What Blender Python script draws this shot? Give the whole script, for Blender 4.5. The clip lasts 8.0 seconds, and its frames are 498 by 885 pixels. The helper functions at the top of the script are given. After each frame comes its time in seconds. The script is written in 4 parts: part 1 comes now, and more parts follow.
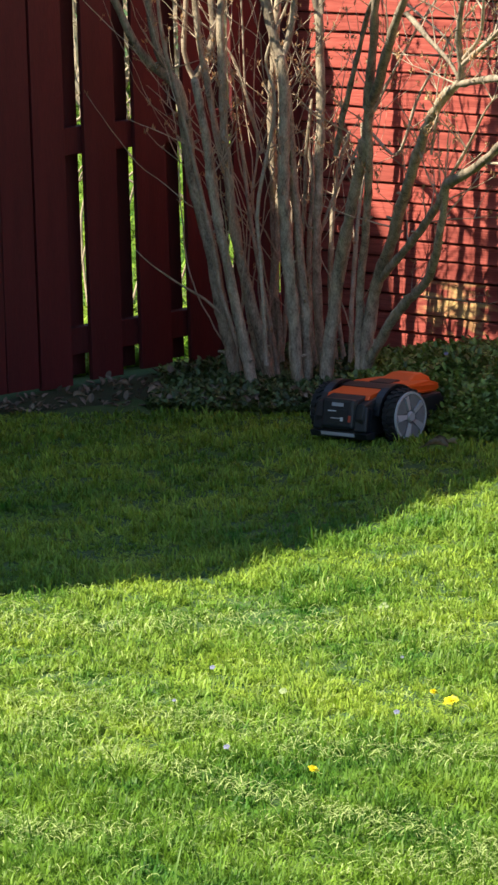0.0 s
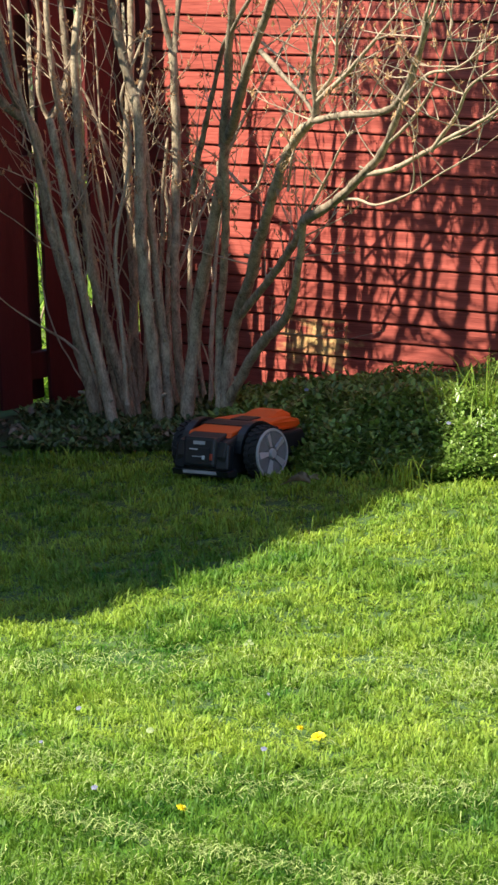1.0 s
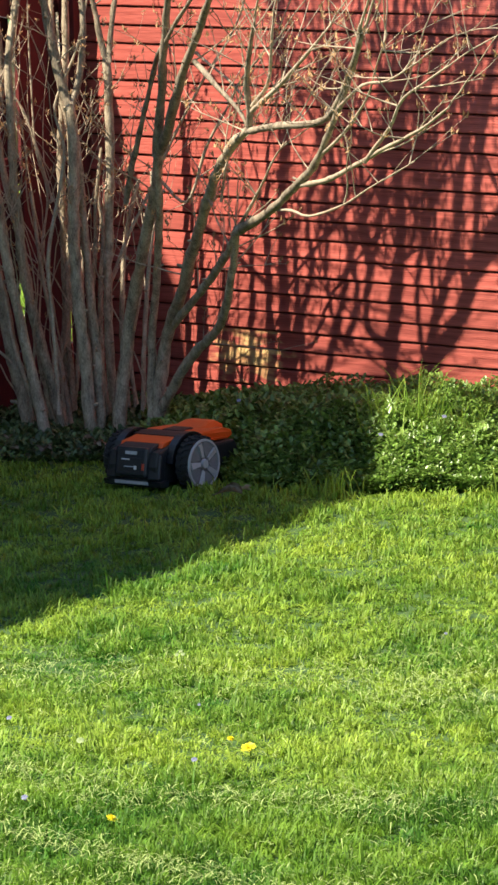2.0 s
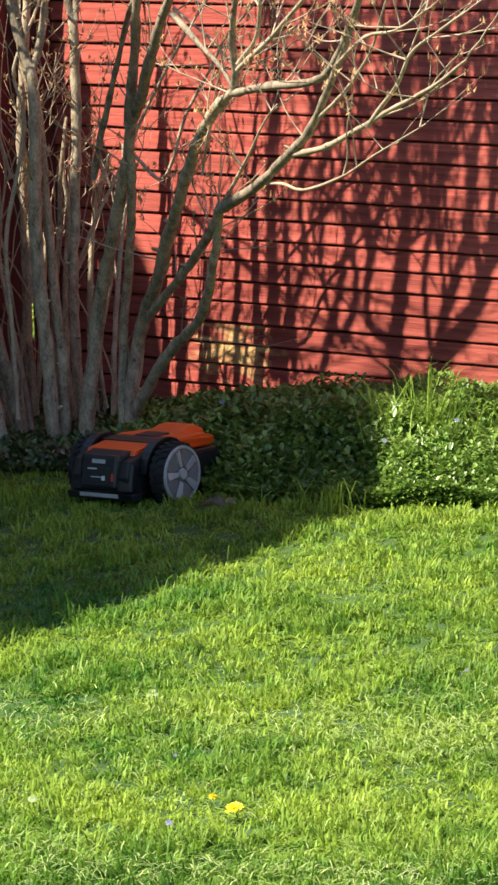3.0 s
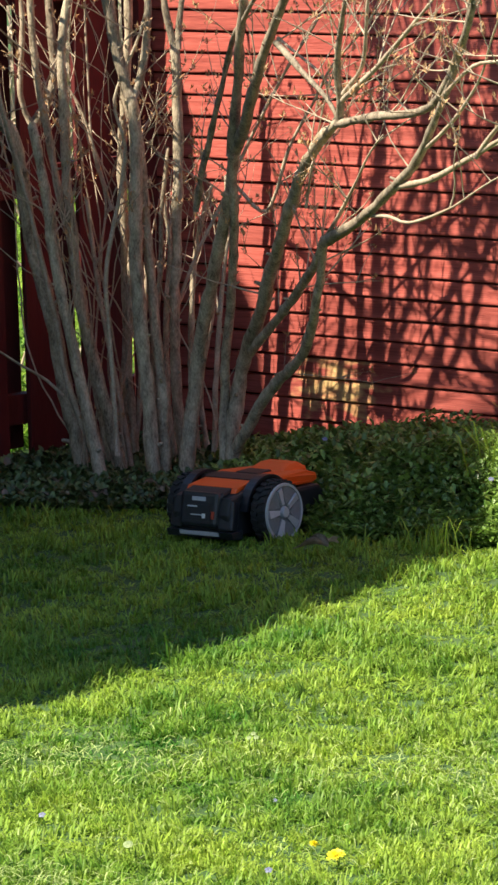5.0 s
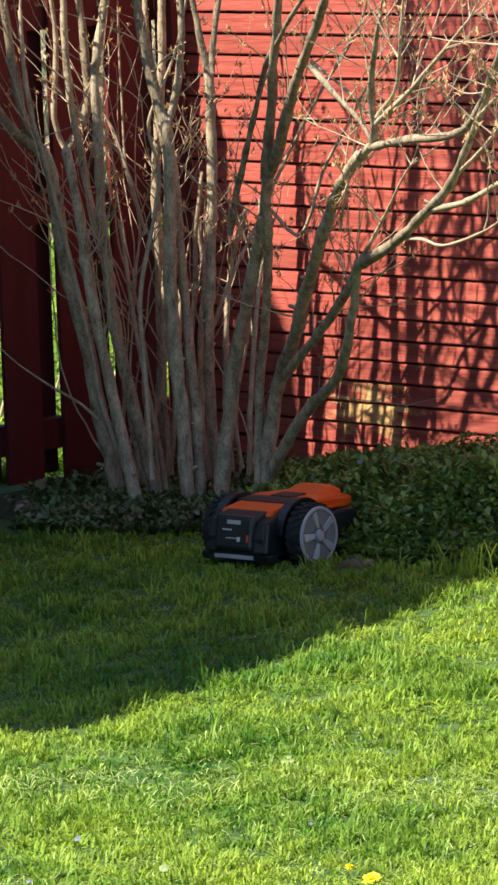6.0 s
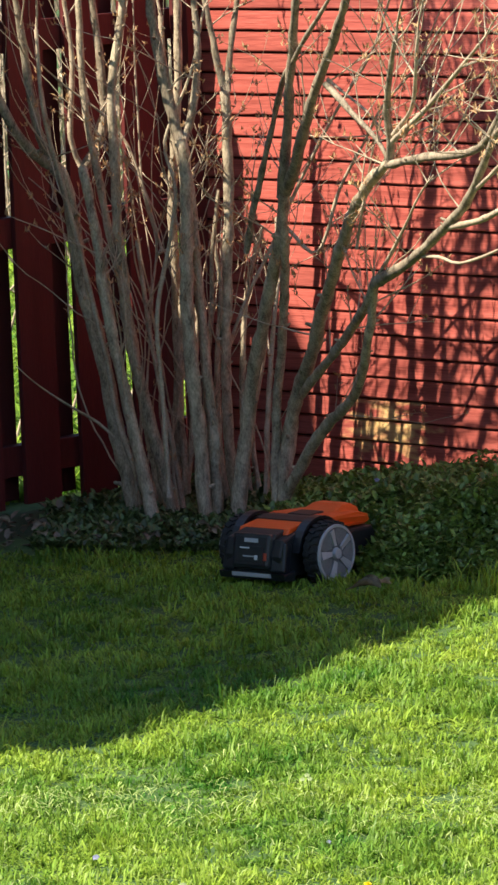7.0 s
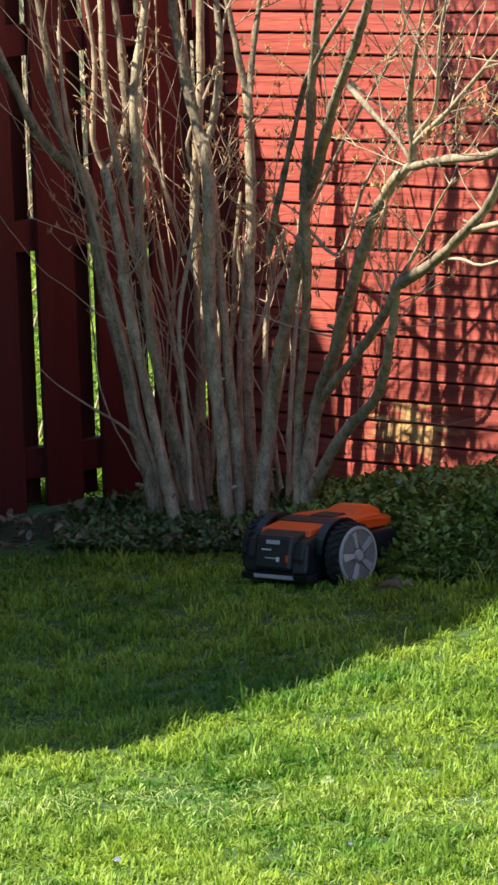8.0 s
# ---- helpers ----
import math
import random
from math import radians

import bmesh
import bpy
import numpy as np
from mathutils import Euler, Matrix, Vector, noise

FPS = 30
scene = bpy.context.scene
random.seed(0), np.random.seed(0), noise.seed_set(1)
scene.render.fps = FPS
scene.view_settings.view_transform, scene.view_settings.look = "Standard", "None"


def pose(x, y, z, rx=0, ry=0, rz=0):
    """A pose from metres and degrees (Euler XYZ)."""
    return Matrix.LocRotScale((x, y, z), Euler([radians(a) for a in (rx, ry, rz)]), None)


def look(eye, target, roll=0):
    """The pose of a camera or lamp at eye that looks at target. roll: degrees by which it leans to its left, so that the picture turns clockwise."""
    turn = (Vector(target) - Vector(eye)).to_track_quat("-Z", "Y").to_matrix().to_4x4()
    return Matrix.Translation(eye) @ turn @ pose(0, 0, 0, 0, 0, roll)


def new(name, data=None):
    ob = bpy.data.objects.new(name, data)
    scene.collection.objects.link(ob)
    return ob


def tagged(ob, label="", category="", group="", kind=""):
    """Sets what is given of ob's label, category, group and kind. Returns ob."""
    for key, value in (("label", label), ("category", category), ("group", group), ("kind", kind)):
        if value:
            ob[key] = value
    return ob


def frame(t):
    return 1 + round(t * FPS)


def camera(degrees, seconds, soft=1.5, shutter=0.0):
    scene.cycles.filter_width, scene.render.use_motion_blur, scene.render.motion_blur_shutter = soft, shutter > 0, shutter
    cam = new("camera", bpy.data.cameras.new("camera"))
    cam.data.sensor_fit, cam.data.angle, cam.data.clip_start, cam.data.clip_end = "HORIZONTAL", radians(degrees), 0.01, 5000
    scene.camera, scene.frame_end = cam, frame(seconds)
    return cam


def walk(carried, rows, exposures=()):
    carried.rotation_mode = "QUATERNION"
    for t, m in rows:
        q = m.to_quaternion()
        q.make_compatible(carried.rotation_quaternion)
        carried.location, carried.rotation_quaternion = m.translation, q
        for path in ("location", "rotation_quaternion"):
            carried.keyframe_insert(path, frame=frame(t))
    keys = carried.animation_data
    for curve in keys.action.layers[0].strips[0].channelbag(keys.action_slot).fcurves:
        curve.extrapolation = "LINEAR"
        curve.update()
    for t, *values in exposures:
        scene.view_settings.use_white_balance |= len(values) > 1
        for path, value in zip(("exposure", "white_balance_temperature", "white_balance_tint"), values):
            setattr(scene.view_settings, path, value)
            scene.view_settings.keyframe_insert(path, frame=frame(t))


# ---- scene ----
cam = camera(5.611, 8.0, soft=2.7)
# t, x, y, z, yaw, pitch, lean
PATH = [
    (0.0, 0.135, -3.112, 3.282, 2.484, -9.263, 1.785),
    (0.5, 0.135, -3.112, 3.282, 1.394, -9.093, 2.341),
    (1.0, 0.135, -3.112, 3.282, 0.890, -8.888, 2.621),
    (1.5, 0.135, -3.112, 3.282, 0.520, -8.808, 2.533),
    (1.7, 0.135, -3.112, 3.282, 0.325, -8.819, 2.352),
    (2.55, 0.135, -3.030, 3.267, -0.140, -8.745, 2.060),
    (2.8, 0.123, -1.849, 3.050, -0.241, -8.693, 1.952),
    (3.0, 0.111, -0.588, 2.818, -0.130, -8.493, 2.071),
    (3.5, 0.108, -0.233, 2.753, 0.358, -8.190, 2.148),
    (4.0, 0.108, -0.233, 2.753, 0.677, -8.052, 2.128),
    (5.3, 0.108, -0.233, 2.753, 1.125, -7.940, 1.960),
    (5.5, 0.108, -0.233, 2.753, 1.220, -7.877, 2.038),
    (6.0, 0.108, -0.233, 2.753, 1.406, -7.713, 2.141),
    (6.5, 0.108, -0.233, 2.753, 1.525, -7.562, 2.289),
    (7.0, 0.108, -0.233, 2.753, 1.593, -7.501, 2.313),
    (7.5, 0.108, -0.233, 2.753, 1.682, -7.502, 2.352),
    (8.0, 0.108, -0.233, 2.753, 1.842, -7.470, 2.282),
]
walk(cam, [(t, Matrix.Translation((x, y, z)) @ pose(0, 0, 0, 0, 0, yaw) @ pose(0, 0, 0, 90 + pitch, 0, 0) @ pose(0, 0, 0, 0, 0, -lean))
           for t, x, y, z, yaw, pitch, lean in PATH],
     exposures=())
scene.view_settings.exposure = 1.12

# ---- sun and sky ----
SUN_AZ, SUN_EL = -112.0, 52.0
SUN = Vector((math.sin(radians(SUN_AZ)) * math.cos(radians(SUN_EL)), math.cos(radians(SUN_AZ)) * math.cos(radians(SUN_EL)), math.sin(radians(SUN_EL))))
world = bpy.data.worlds.new("sky")
scene.world = world
world.use_nodes = True
wn = world.node_tree
sky = wn.nodes.new("ShaderNodeTexSky")
sky.sky_type, sky.sun_disc = "NISHITA", False
sky.ozone_density, sky.dust_density, sky.air_density = 4.0, 0.4, 1.0
sky.sun_elevation, sky.sun_rotation = radians(SUN_EL), radians(SUN_AZ)
wn.nodes["Background"].inputs["Strength"].default_value = 0.084
wn.links.new(sky.outputs["Color"], wn.nodes["Background"].inputs["Color"])
lamp = bpy.data.lights.new("sun", "SUN")
lamp.energy, lamp.angle, lamp.color = 5.0, radians(0.45), (1.0, 0.915, 0.75)
sun = new("sun", lamp)
sun.matrix_world = look(SUN * 30, (0, 0, 0))


# ---- materials ----
def material(name, c1, c2, scale=20.0, rough=0.6, bump=0.2, fine=120.0, metal=0.0, spread=0.0, stretch=(1, 1, 1), sheer=0.0, blotch=None, spec=0.5):
    """Two tones mixed by coarse and fine noise, with relief; spread: change from piece to piece; sheer: light let through."""
    m = bpy.data.materials.new(name)
    m.use_nodes = True
    nt = m.node_tree
    nodes, link = nt.nodes, nt.links.new
    bsdf = nodes["Principled BSDF"]
    bsdf.inputs["Roughness"].default_value, bsdf.inputs["Metallic"].default_value = rough, metal
    bsdf.inputs["Specular IOR Level"].default_value = spec
    co = nodes.new("ShaderNodeTexCoord")
    mp = nodes.new("ShaderNodeMapping")
    mp.inputs["Scale"].default_value = stretch
    link(co.outputs["Object"], mp.inputs["Vector"])
    big, small = nodes.new("ShaderNodeTexNoise"), nodes.new("ShaderNodeTexNoise")
    big.inputs["Scale"].default_value, small.inputs["Scale"].default_value = scale, fine
    big.inputs["Detail"].default_value, small.inputs["Detail"].default_value = 4, 3
    link(mp.outputs["Vector"], big.inputs["Vector"])
    link(mp.outputs["Vector"], small.inputs["Vector"])
    mixer = nodes.new("ShaderNodeMath")
    mixer.operation = "MULTIPLY_ADD"
    mixer.inputs[1].default_value = 0.55
    half = nodes.new("ShaderNodeMath")
    half.operation, half.inputs[1].default_value = "MULTIPLY", 0.45
    link(small.outputs["Fac"], half.inputs[0])
    link(big.outputs["Fac"], mixer.inputs[0])
    link(half.outputs[0], mixer.inputs[2])
    ramp = nodes.new("ShaderNodeValToRGB")
    ramp.color_ramp.elements[0].position, ramp.color_ramp.elements[1].position = 0.34, 0.66
    ramp.color_ramp.elements[0].color, ramp.color_ramp.elements[1].color = (*c1, 1), (*c2, 1)
    link(mixer.outputs[0], ramp.inputs["Fac"])
    out = ramp.outputs["Color"]
    if spread:
        hue = nodes.new("ShaderNodeHueSaturation")
        info = nodes.new("ShaderNodeObjectInfo") if sheer == 0 else nodes.new("ShaderNodeNewGeometry")
        rnd = info.outputs["Random"] if sheer == 0 else info.outputs["Random Per Island"]
        mr = nodes.new("ShaderNodeMapRange")
        mr.inputs["To Min"].default_value, mr.inputs["To Max"].default_value = 1 - spread, 1 + spread
        link(rnd, mr.inputs["Value"])
        link(mr.outputs["Result"], hue.inputs["Value"])
        link(out, hue.inputs["Color"])
        out = hue.outputs["Color"]
    link(out, bsdf.inputs["Base Color"])
    if bump:
        bp = nodes.new("ShaderNodeBump")
        bp.inputs["Strength"].default_value, bp.inputs["Distance"].default_value = bump, 0.01
        link(mixer.outputs[0], bp.inputs["Height"])
        link(bp.outputs["Normal"], bsdf.inputs["Normal"])
    if sheer:
        tr = nodes.new("ShaderNodeBsdfTranslucent")
        mx = nodes.new("ShaderNodeMixShader")
        mx.inputs["Fac"].default_value = sheer
        link(out, tr.inputs["Color"])
        link(bsdf.outputs["BSDF"], mx.inputs[1])
        link(tr.outputs["BSDF"], mx.inputs[2])
        link(mx.outputs["Shader"], nodes["Material Output"].inputs["Surface"])
    return m


SOIL = material("soil", (0.024, 0.036, 0.012), (0.045, 0.066, 0.02), 9, 0.95, 0.6, 90)
THATCH = material("turf_thatch", (0.030, 0.078, 0.014), (0.07, 0.13, 0.03), 14, 0.95, 0.5, 120)
GRASS = material("grass_blades", (0.066, 0.212, 0.024), (0.405, 0.525, 0.068), 1.3, 0.5, 0, 9, spread=0.42, sheer=0.42, spec=0.3)
GRASS_DEEP = material("lush_grass_blades", (0.05, 0.17, 0.016), (0.25, 0.39, 0.042), 1.6, 0.5, 0, 9, spread=0.4, sheer=0.42, spec=0.3)
STRAW = material("dry_clippings", (0.30, 0.40, 0.10), (0.48, 0.56, 0.20), 8, 0.7, 0, 60, spread=0.3, sheer=0.2)
RED_SIDING = material("red_siding_paint", (0.20, 0.030, 0.022), (0.56, 0.130, 0.097), 9, 0.5, 0.3, 70, spread=0.16, stretch=(0.14, 1, 4))
RED_FENCE = material("dark_red_stain", (0.078, 0.0075, 0.0075), (0.13, 0.0145, 0.0135), 6, 0.7, 0.3, 60, spread=0.15, stretch=(3, 3, 0.3))
BACKING = material("dark_backing", (0.05, 0.012, 0.01), (0.08, 0.02, 0.016), 9, 0.9, 0, 60)
BARK = material("grey_brown_bark", (0.155, 0.115, 0.072), (0.66, 0.535, 0.37), 30, 0.8, 0.6, 170, stretch=(1, 1, 0.45))
# darker bark for the thicker stems that start above 0.9 m
BARK_DARK = material("dark_brown_bark", (0.095, 0.07, 0.046), (0.46, 0.37, 0.26), 34, 0.75, 0.6, 170, stretch=(1, 1, 0.45))
TWIG = material("twig_bark", (0.30, 0.215, 0.14), (0.60, 0.49, 0.35), 20, 0.8, 0.3, 150)
BUD = material("swollen_bud", (0.40, 0.20, 0.10), (0.62, 0.42, 0.20), 40, 0.6, 0, 200, spread=0.4, sheer=0.3)
VINCA = material("glossy_leaf", (0.105, 0.18, 0.035), (0.27, 0.38, 0.08), 6, 0.36, 0, 30, spread=0.5, sheer=0.22)
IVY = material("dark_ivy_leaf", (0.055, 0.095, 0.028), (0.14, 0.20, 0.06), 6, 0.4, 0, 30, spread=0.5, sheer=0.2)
# periwinkle green lightened: sunlight put into the leaf colour
LEAF_LIT = material("leaf_lit_tone", (0.13, 0.25, 0.035), (0.30, 0.43, 0.10), 6, 0.3, 0, 30, spread=0.5, sheer=0.3)
LITTER = material("dead_leaf", (0.13, 0.10, 0.07), (0.30, 0.24, 0.17), 12, 0.8, 0, 60, spread=0.4, sheer=0.1)
DRY_LEAF = material("pale_dry_leaf", (0.27, 0.22, 0.155), (0.52, 0.44, 0.33), 12, 0.8, 0, 60, spread=0.3)
VIOLET = material("pale_blue_petal", (0.13, 0.14, 0.25), (0.24, 0.25, 0.36), 30, 0.6, 0, 90, spread=0.2, sheer=0.2)
WHITE_PETAL = material("white_petal", (0.2, 0.28, 0.1), (0.34, 0.40, 0.18), 30, 0.6, 0, 90, spread=0.2, sheer=0.2)
YELLOW = material("dandelion_yellow", (0.80, 0.66, 0.015), (0.93, 0.82, 0.03), 60, 0.6, 0, 200, spread=0.2, sheer=0.15)
ORANGE = material("orange_plastic", (0.86, 0.105, 0.010), (0.92, 0.125, 0.014), 10, 0.38, 0.04, 200)
BLACK = material("black_plastic", (0.010, 0.011, 0.012), (0.020, 0.021, 0.023), 14, 0.5, 0.1, 220)
DARK_GREY = material("dark_grey_plastic", (0.009, 0.0105, 0.014), (0.018, 0.021, 0.027), 14, 0.33, 0.08, 220)
RUBBER = material("tyre_rubber", (0.012, 0.012, 0.013), (0.028, 0.028, 0.026), 20, 0.85, 0.3, 150)
SILVER = material("silver_grey_plastic", (0.40, 0.40, 0.41), (0.52, 0.52, 0.53), 16, 0.45, 0.05, 160)
# silver rim with shade put into its recess and panel colours
RIM_DARK = material("rim_recess_shaded", (0.10, 0.105, 0.115), (0.16, 0.165, 0.175), 16, 0.55, 0.05, 160)
RIM_SHADED = material("rim_panel_shaded", (0.17, 0.175, 0.185), (0.25, 0.255, 0.265), 16, 0.4, 0.05, 160)
PRINT = material("white_print", (0.6, 0.6, 0.6), (0.75, 0.75, 0.75), 30, 0.6, 0, 100)
RED_KEY = material("red_button", (0.45, 0.05, 0.02), (0.55, 0.08, 0.03), 30, 0.5, 0, 100)
# pale wall, lightened to bounce light into the shaded lawn
BOUNCE_WALL = material("pale_bounce_wall", (0.68, 0.66, 0.62), (0.78, 0.76, 0.72), 3, 0.9, 0.2, 60)
ROOF = material("grey_roof", (0.09, 0.09, 0.095), (0.15, 0.15, 0.15), 3, 0.9, 0.3, 40)


# ---- mesh helpers ----
def obj(name, bm, mat, parent=None, label="", smooth=False):
    me = bpy.data.meshes.new(name)
    bm.normal_update()
    bm.to_mesh(me)
    bm.free()
    me.materials.append(mat)
    if smooth:
        me.polygons.foreach_set("use_smooth", [True] * len(me.polygons))
    ob = new(name, me)
    if parent:
        ob.parent = parent
    return tagged(ob, label)


def part(name, bm, mat, parent, label="", smooth=False):
    return obj(name, bm, mat, parent, label, smooth)


def thing(name, m, label, category, group="", kind=""):
    ob = new(name)
    ob.matrix_world = m
    ob.empty_display_size = 0.1
    return tagged(ob, label, category, group, kind)


def box(bm, lo, hi, bevel=0.0, m=None):
    cx = [(a + b) / 2 for a, b in zip(lo, hi)]
    size = [b - a for a, b in zip(lo, hi)]
    made = bmesh.ops.create_cube(bm, size=1, matrix=(m or Matrix()) @ Matrix.Translation(cx) @ Matrix.Diagonal((*size, 1)))
    if bevel:
        edges = list({e for v in made["verts"] for e in v.link_edges})
        bmesh.ops.bevel(bm, geom=edges, offset=bevel, segments=2, profile=0.6, affect="EDGES")
    return bm


def cyl(bm, r1, r2, depth, m, sides=32, caps=True):
    bmesh.ops.create_cone(bm, cap_ends=caps, segments=sides, radius1=r1, radius2=r2, depth=depth, matrix=m)
    return bm


def extrude_outline(bm, pts, thick, m=None, bevel=0.0):
    """A plate from an outline in x, z, thick along y about its middle."""
    m = m or Matrix()
    a = [bm.verts.new(m @ Vector((x, -thick / 2, z))) for x, z in pts]
    b = [bm.verts.new(m @ Vector((x, thick / 2, z))) for x, z in pts]
    n = len(pts)
    bm.faces.new(a)
    bm.faces.new(b[::-1])
    sides = [bm.faces.new((a[i], b[i], b[(i + 1) % n], a[(i + 1) % n])) for i in range(n)]
    bmesh.ops.recalc_face_normals(bm, faces=bm.faces)
    if bevel:
        edges = [e for e in bm.edges if len(e.link_faces) == 2 and sum(f in sides for f in e.link_faces) == 1]
        bmesh.ops.bevel(bm, geom=edges, offset=bevel, segments=2, profile=0.6, affect="EDGES")
    return bm


def smooth_line(pts, step):
    """A Catmull-Rom line through the points, with a knot about every step metres."""
    P = [Vector(p) for p in pts]
    P = [P[0] * 2 - P[1]] + P + [P[-1] * 2 - P[-2]]
    out = []
    for i in range(1, len(P) - 2):
        a, b, c, d = P[i - 1], P[i], P[i + 1], P[i + 2]
        n = max(2, int((c - b).length / step))
        for k in range(n):
            u = k / n
            out.append(0.5 * ((2 * b) + (c - a) * u + (2 * a - 5 * b + 4 * c - d) * u * u + (3 * b - a - 3 * c + d) * u ** 3))
    out.append(P[-2])
    return out


def tube(bm, line, r0, r1, sides=8, rough=0.15):
    rings = []
    side = Vector((0.3, -0.9, 0.2))
    n = len(line)
    for i, p in enumerate(line):
        d = (line[min(i + 1, n - 1)] - line[max(i - 1, 0)]).normalized()
        u = d.cross(side).normalized()
        v = d.cross(u)
        r = r0 + (r1 - r0) * i / max(1, n - 1)
        ring = []
        for k in range(sides):
            a = math.tau * k / sides
            q = p + (u * math.cos(a) + v * math.sin(a)) * r
            q += (q - p) * rough * (2.0 * noise.noise(q * 22) + 1.6 * noise.noise(q * 60))
            ring.append(bm.verts.new(q))
        rings.append(ring)
    tip = (line[-1] - line[-2]).normalized() * r1 * 0.8
    rings.append([bm.verts.new(line[-1] + (v.co - line[-1]) * 0.45 + tip) for v in rings[-1]])
    for a, b in zip(rings, rings[1:]):
        for k in range(sides):
            bm.faces.new((a[k], a[(k + 1) % sides], b[(k + 1) % sides], b[k]))
    bm.faces.new(rings[0])
    bm.faces.new(rings[-1][::-1])


def scatter(name, shape, faces, place, turn, size, mat, parent=None, smooth=False):
    """One mesh of many copies of a small shape: place (n,3), turn (n,3,3), size (n,3)."""
    shape = np.asarray(shape, float)
    n, k = len(place), len(shape)
    v = np.einsum("nij,nkj->nki", turn, shape[None] * size[:, None, :]) + place[:, None, :]
    fs = np.asarray(faces)
    f = (fs[None] + (np.arange(n) * k)[:, None, None]).reshape(-1, fs.shape[1])
    me = bpy.data.meshes.new(name)
    me.vertices.add(n * k)
    me.vertices.foreach_set("co", v.ravel())
    me.loops.add(f.size)
    me.loops.foreach_set("vertex_index", f.ravel())
    me.polygons.add(len(f))
    me.polygons.foreach_set("loop_start", np.arange(len(f)) * fs.shape[1])
    me.update(calc_edges=True)
    me.materials.append(mat)
    ob = new(name, me)
    if parent:
        ob.parent = parent
    return ob


def turns(yaw, tilt, roll=None):
    """Rotations: lean by tilt about x, then yaw about z (arrays of radians)."""
    cy, sy, ct, st = np.cos(yaw), np.sin(yaw), np.cos(tilt), np.sin(tilt)
    z = np.zeros_like(cy)
    Rz = np.stack([np.stack([cy, -sy, z], -1), np.stack([sy, cy, z], -1), np.stack([z, z, z + 1], -1)], 1)
    Rx = np.stack([np.stack([z + 1, z, z], -1), np.stack([z, ct, -st], -1), np.stack([z, st, ct], -1)], 1)
    return Rz @ Rx


rng = np.random.default_rng(4)


def waves(x, y, seed=0.0):
    """A smooth unevenness between about -1 and 1."""
    return (np.sin(1.7 * x + 0.9 * y + seed) + np.sin(-1.1 * x + 2.3 * y + 2 * seed) + np.sin(3.9 * x + 3.1 * y + 3 * seed) * 0.6 + np.sin(5.3 * x - 4.4 * y + seed) * 0.5) / 3.1


# ---- plan ----
CORNER = Vector((-0.634, 19.62, 0))
WALL_DIR, WALL_OUT = Vector((0.7193, -0.6947, 0)), Vector((-0.6947, -0.7193, 0))
FENCE_DIR, FENCE_OUT = Vector((0.682, 0.7314, 0)), Vector((0.7314, -0.682, 0))
WALL = Matrix.Translation(CORNER) @ Matrix((WALL_DIR, -WALL_OUT, (0, 0, 1))).transposed().to_4x4()
FENCE = Matrix.Translation((-1.49, 18.70, 0)) @ Matrix((FENCE_DIR, -FENCE_OUT, (0, 0, 1))).transposed().to_4x4()


def wall_y(x):
    return 19.62 - (x + 0.634) * 0.9658


def fence_y(x):
    return 18.70 + (x + 1.49) * 1.0724


# ---- ground ----
def ground_z(x, y):
    return 0.012 * waves(x * 1.3, y * 1.3, 1.0)


bm = bmesh.new()
xs = [-400, -120, -40, -12, -6] + [-4 + 0.25 * i for i in range(33)] + [6, 12, 40, 120, 400]
ys = [-400, -120, -40, -12, 0, 6] + [8 + 0.25 * i for i in range(49)] + [22, 26, 32, 45, 120, 500]
grid = [[bm.verts.new((x, y, float(ground_z(x, y)) - 0.012)) for x in xs] for y in ys]
for j in range(len(ys) - 1):
    for i in range(len(xs) - 1):
        bm.faces.new((grid[j][i], grid[j][i + 1], grid[j + 1][i + 1], grid[j + 1][i]))
ground = obj("ground", bm, THATCH, smooth=True)
tagged(ground, "grassy soil of the back garden", "ground", kind="structure")

BLADE = [(-0.5, 0, 0), (0.5, 0, 0), (-0.42, 0.14, 0.50), (0.42, 0.14, 0.50), (-0.25, 0.45, 0.88), (0.25, 0.45, 0.88), (0, 0.85, 1.0)]
BLADE_F = [(0, 1, 3), (0, 3, 2), (2, 3, 5), (2, 5, 4), (4, 5, 6)]


def bed_front(x):
    """How far out the planted bed reaches before the wall and fence."""
    return np.interp(x, [-2.2, -1.4, -1.1, -0.87, -0.5, -0.2, 0.1, 0.57, 0.81, 1.4], [17.95, 18.05, 17.95, 17.78, 17.75, 17.35, 16.95, 16.72, 16.70, 16.60])


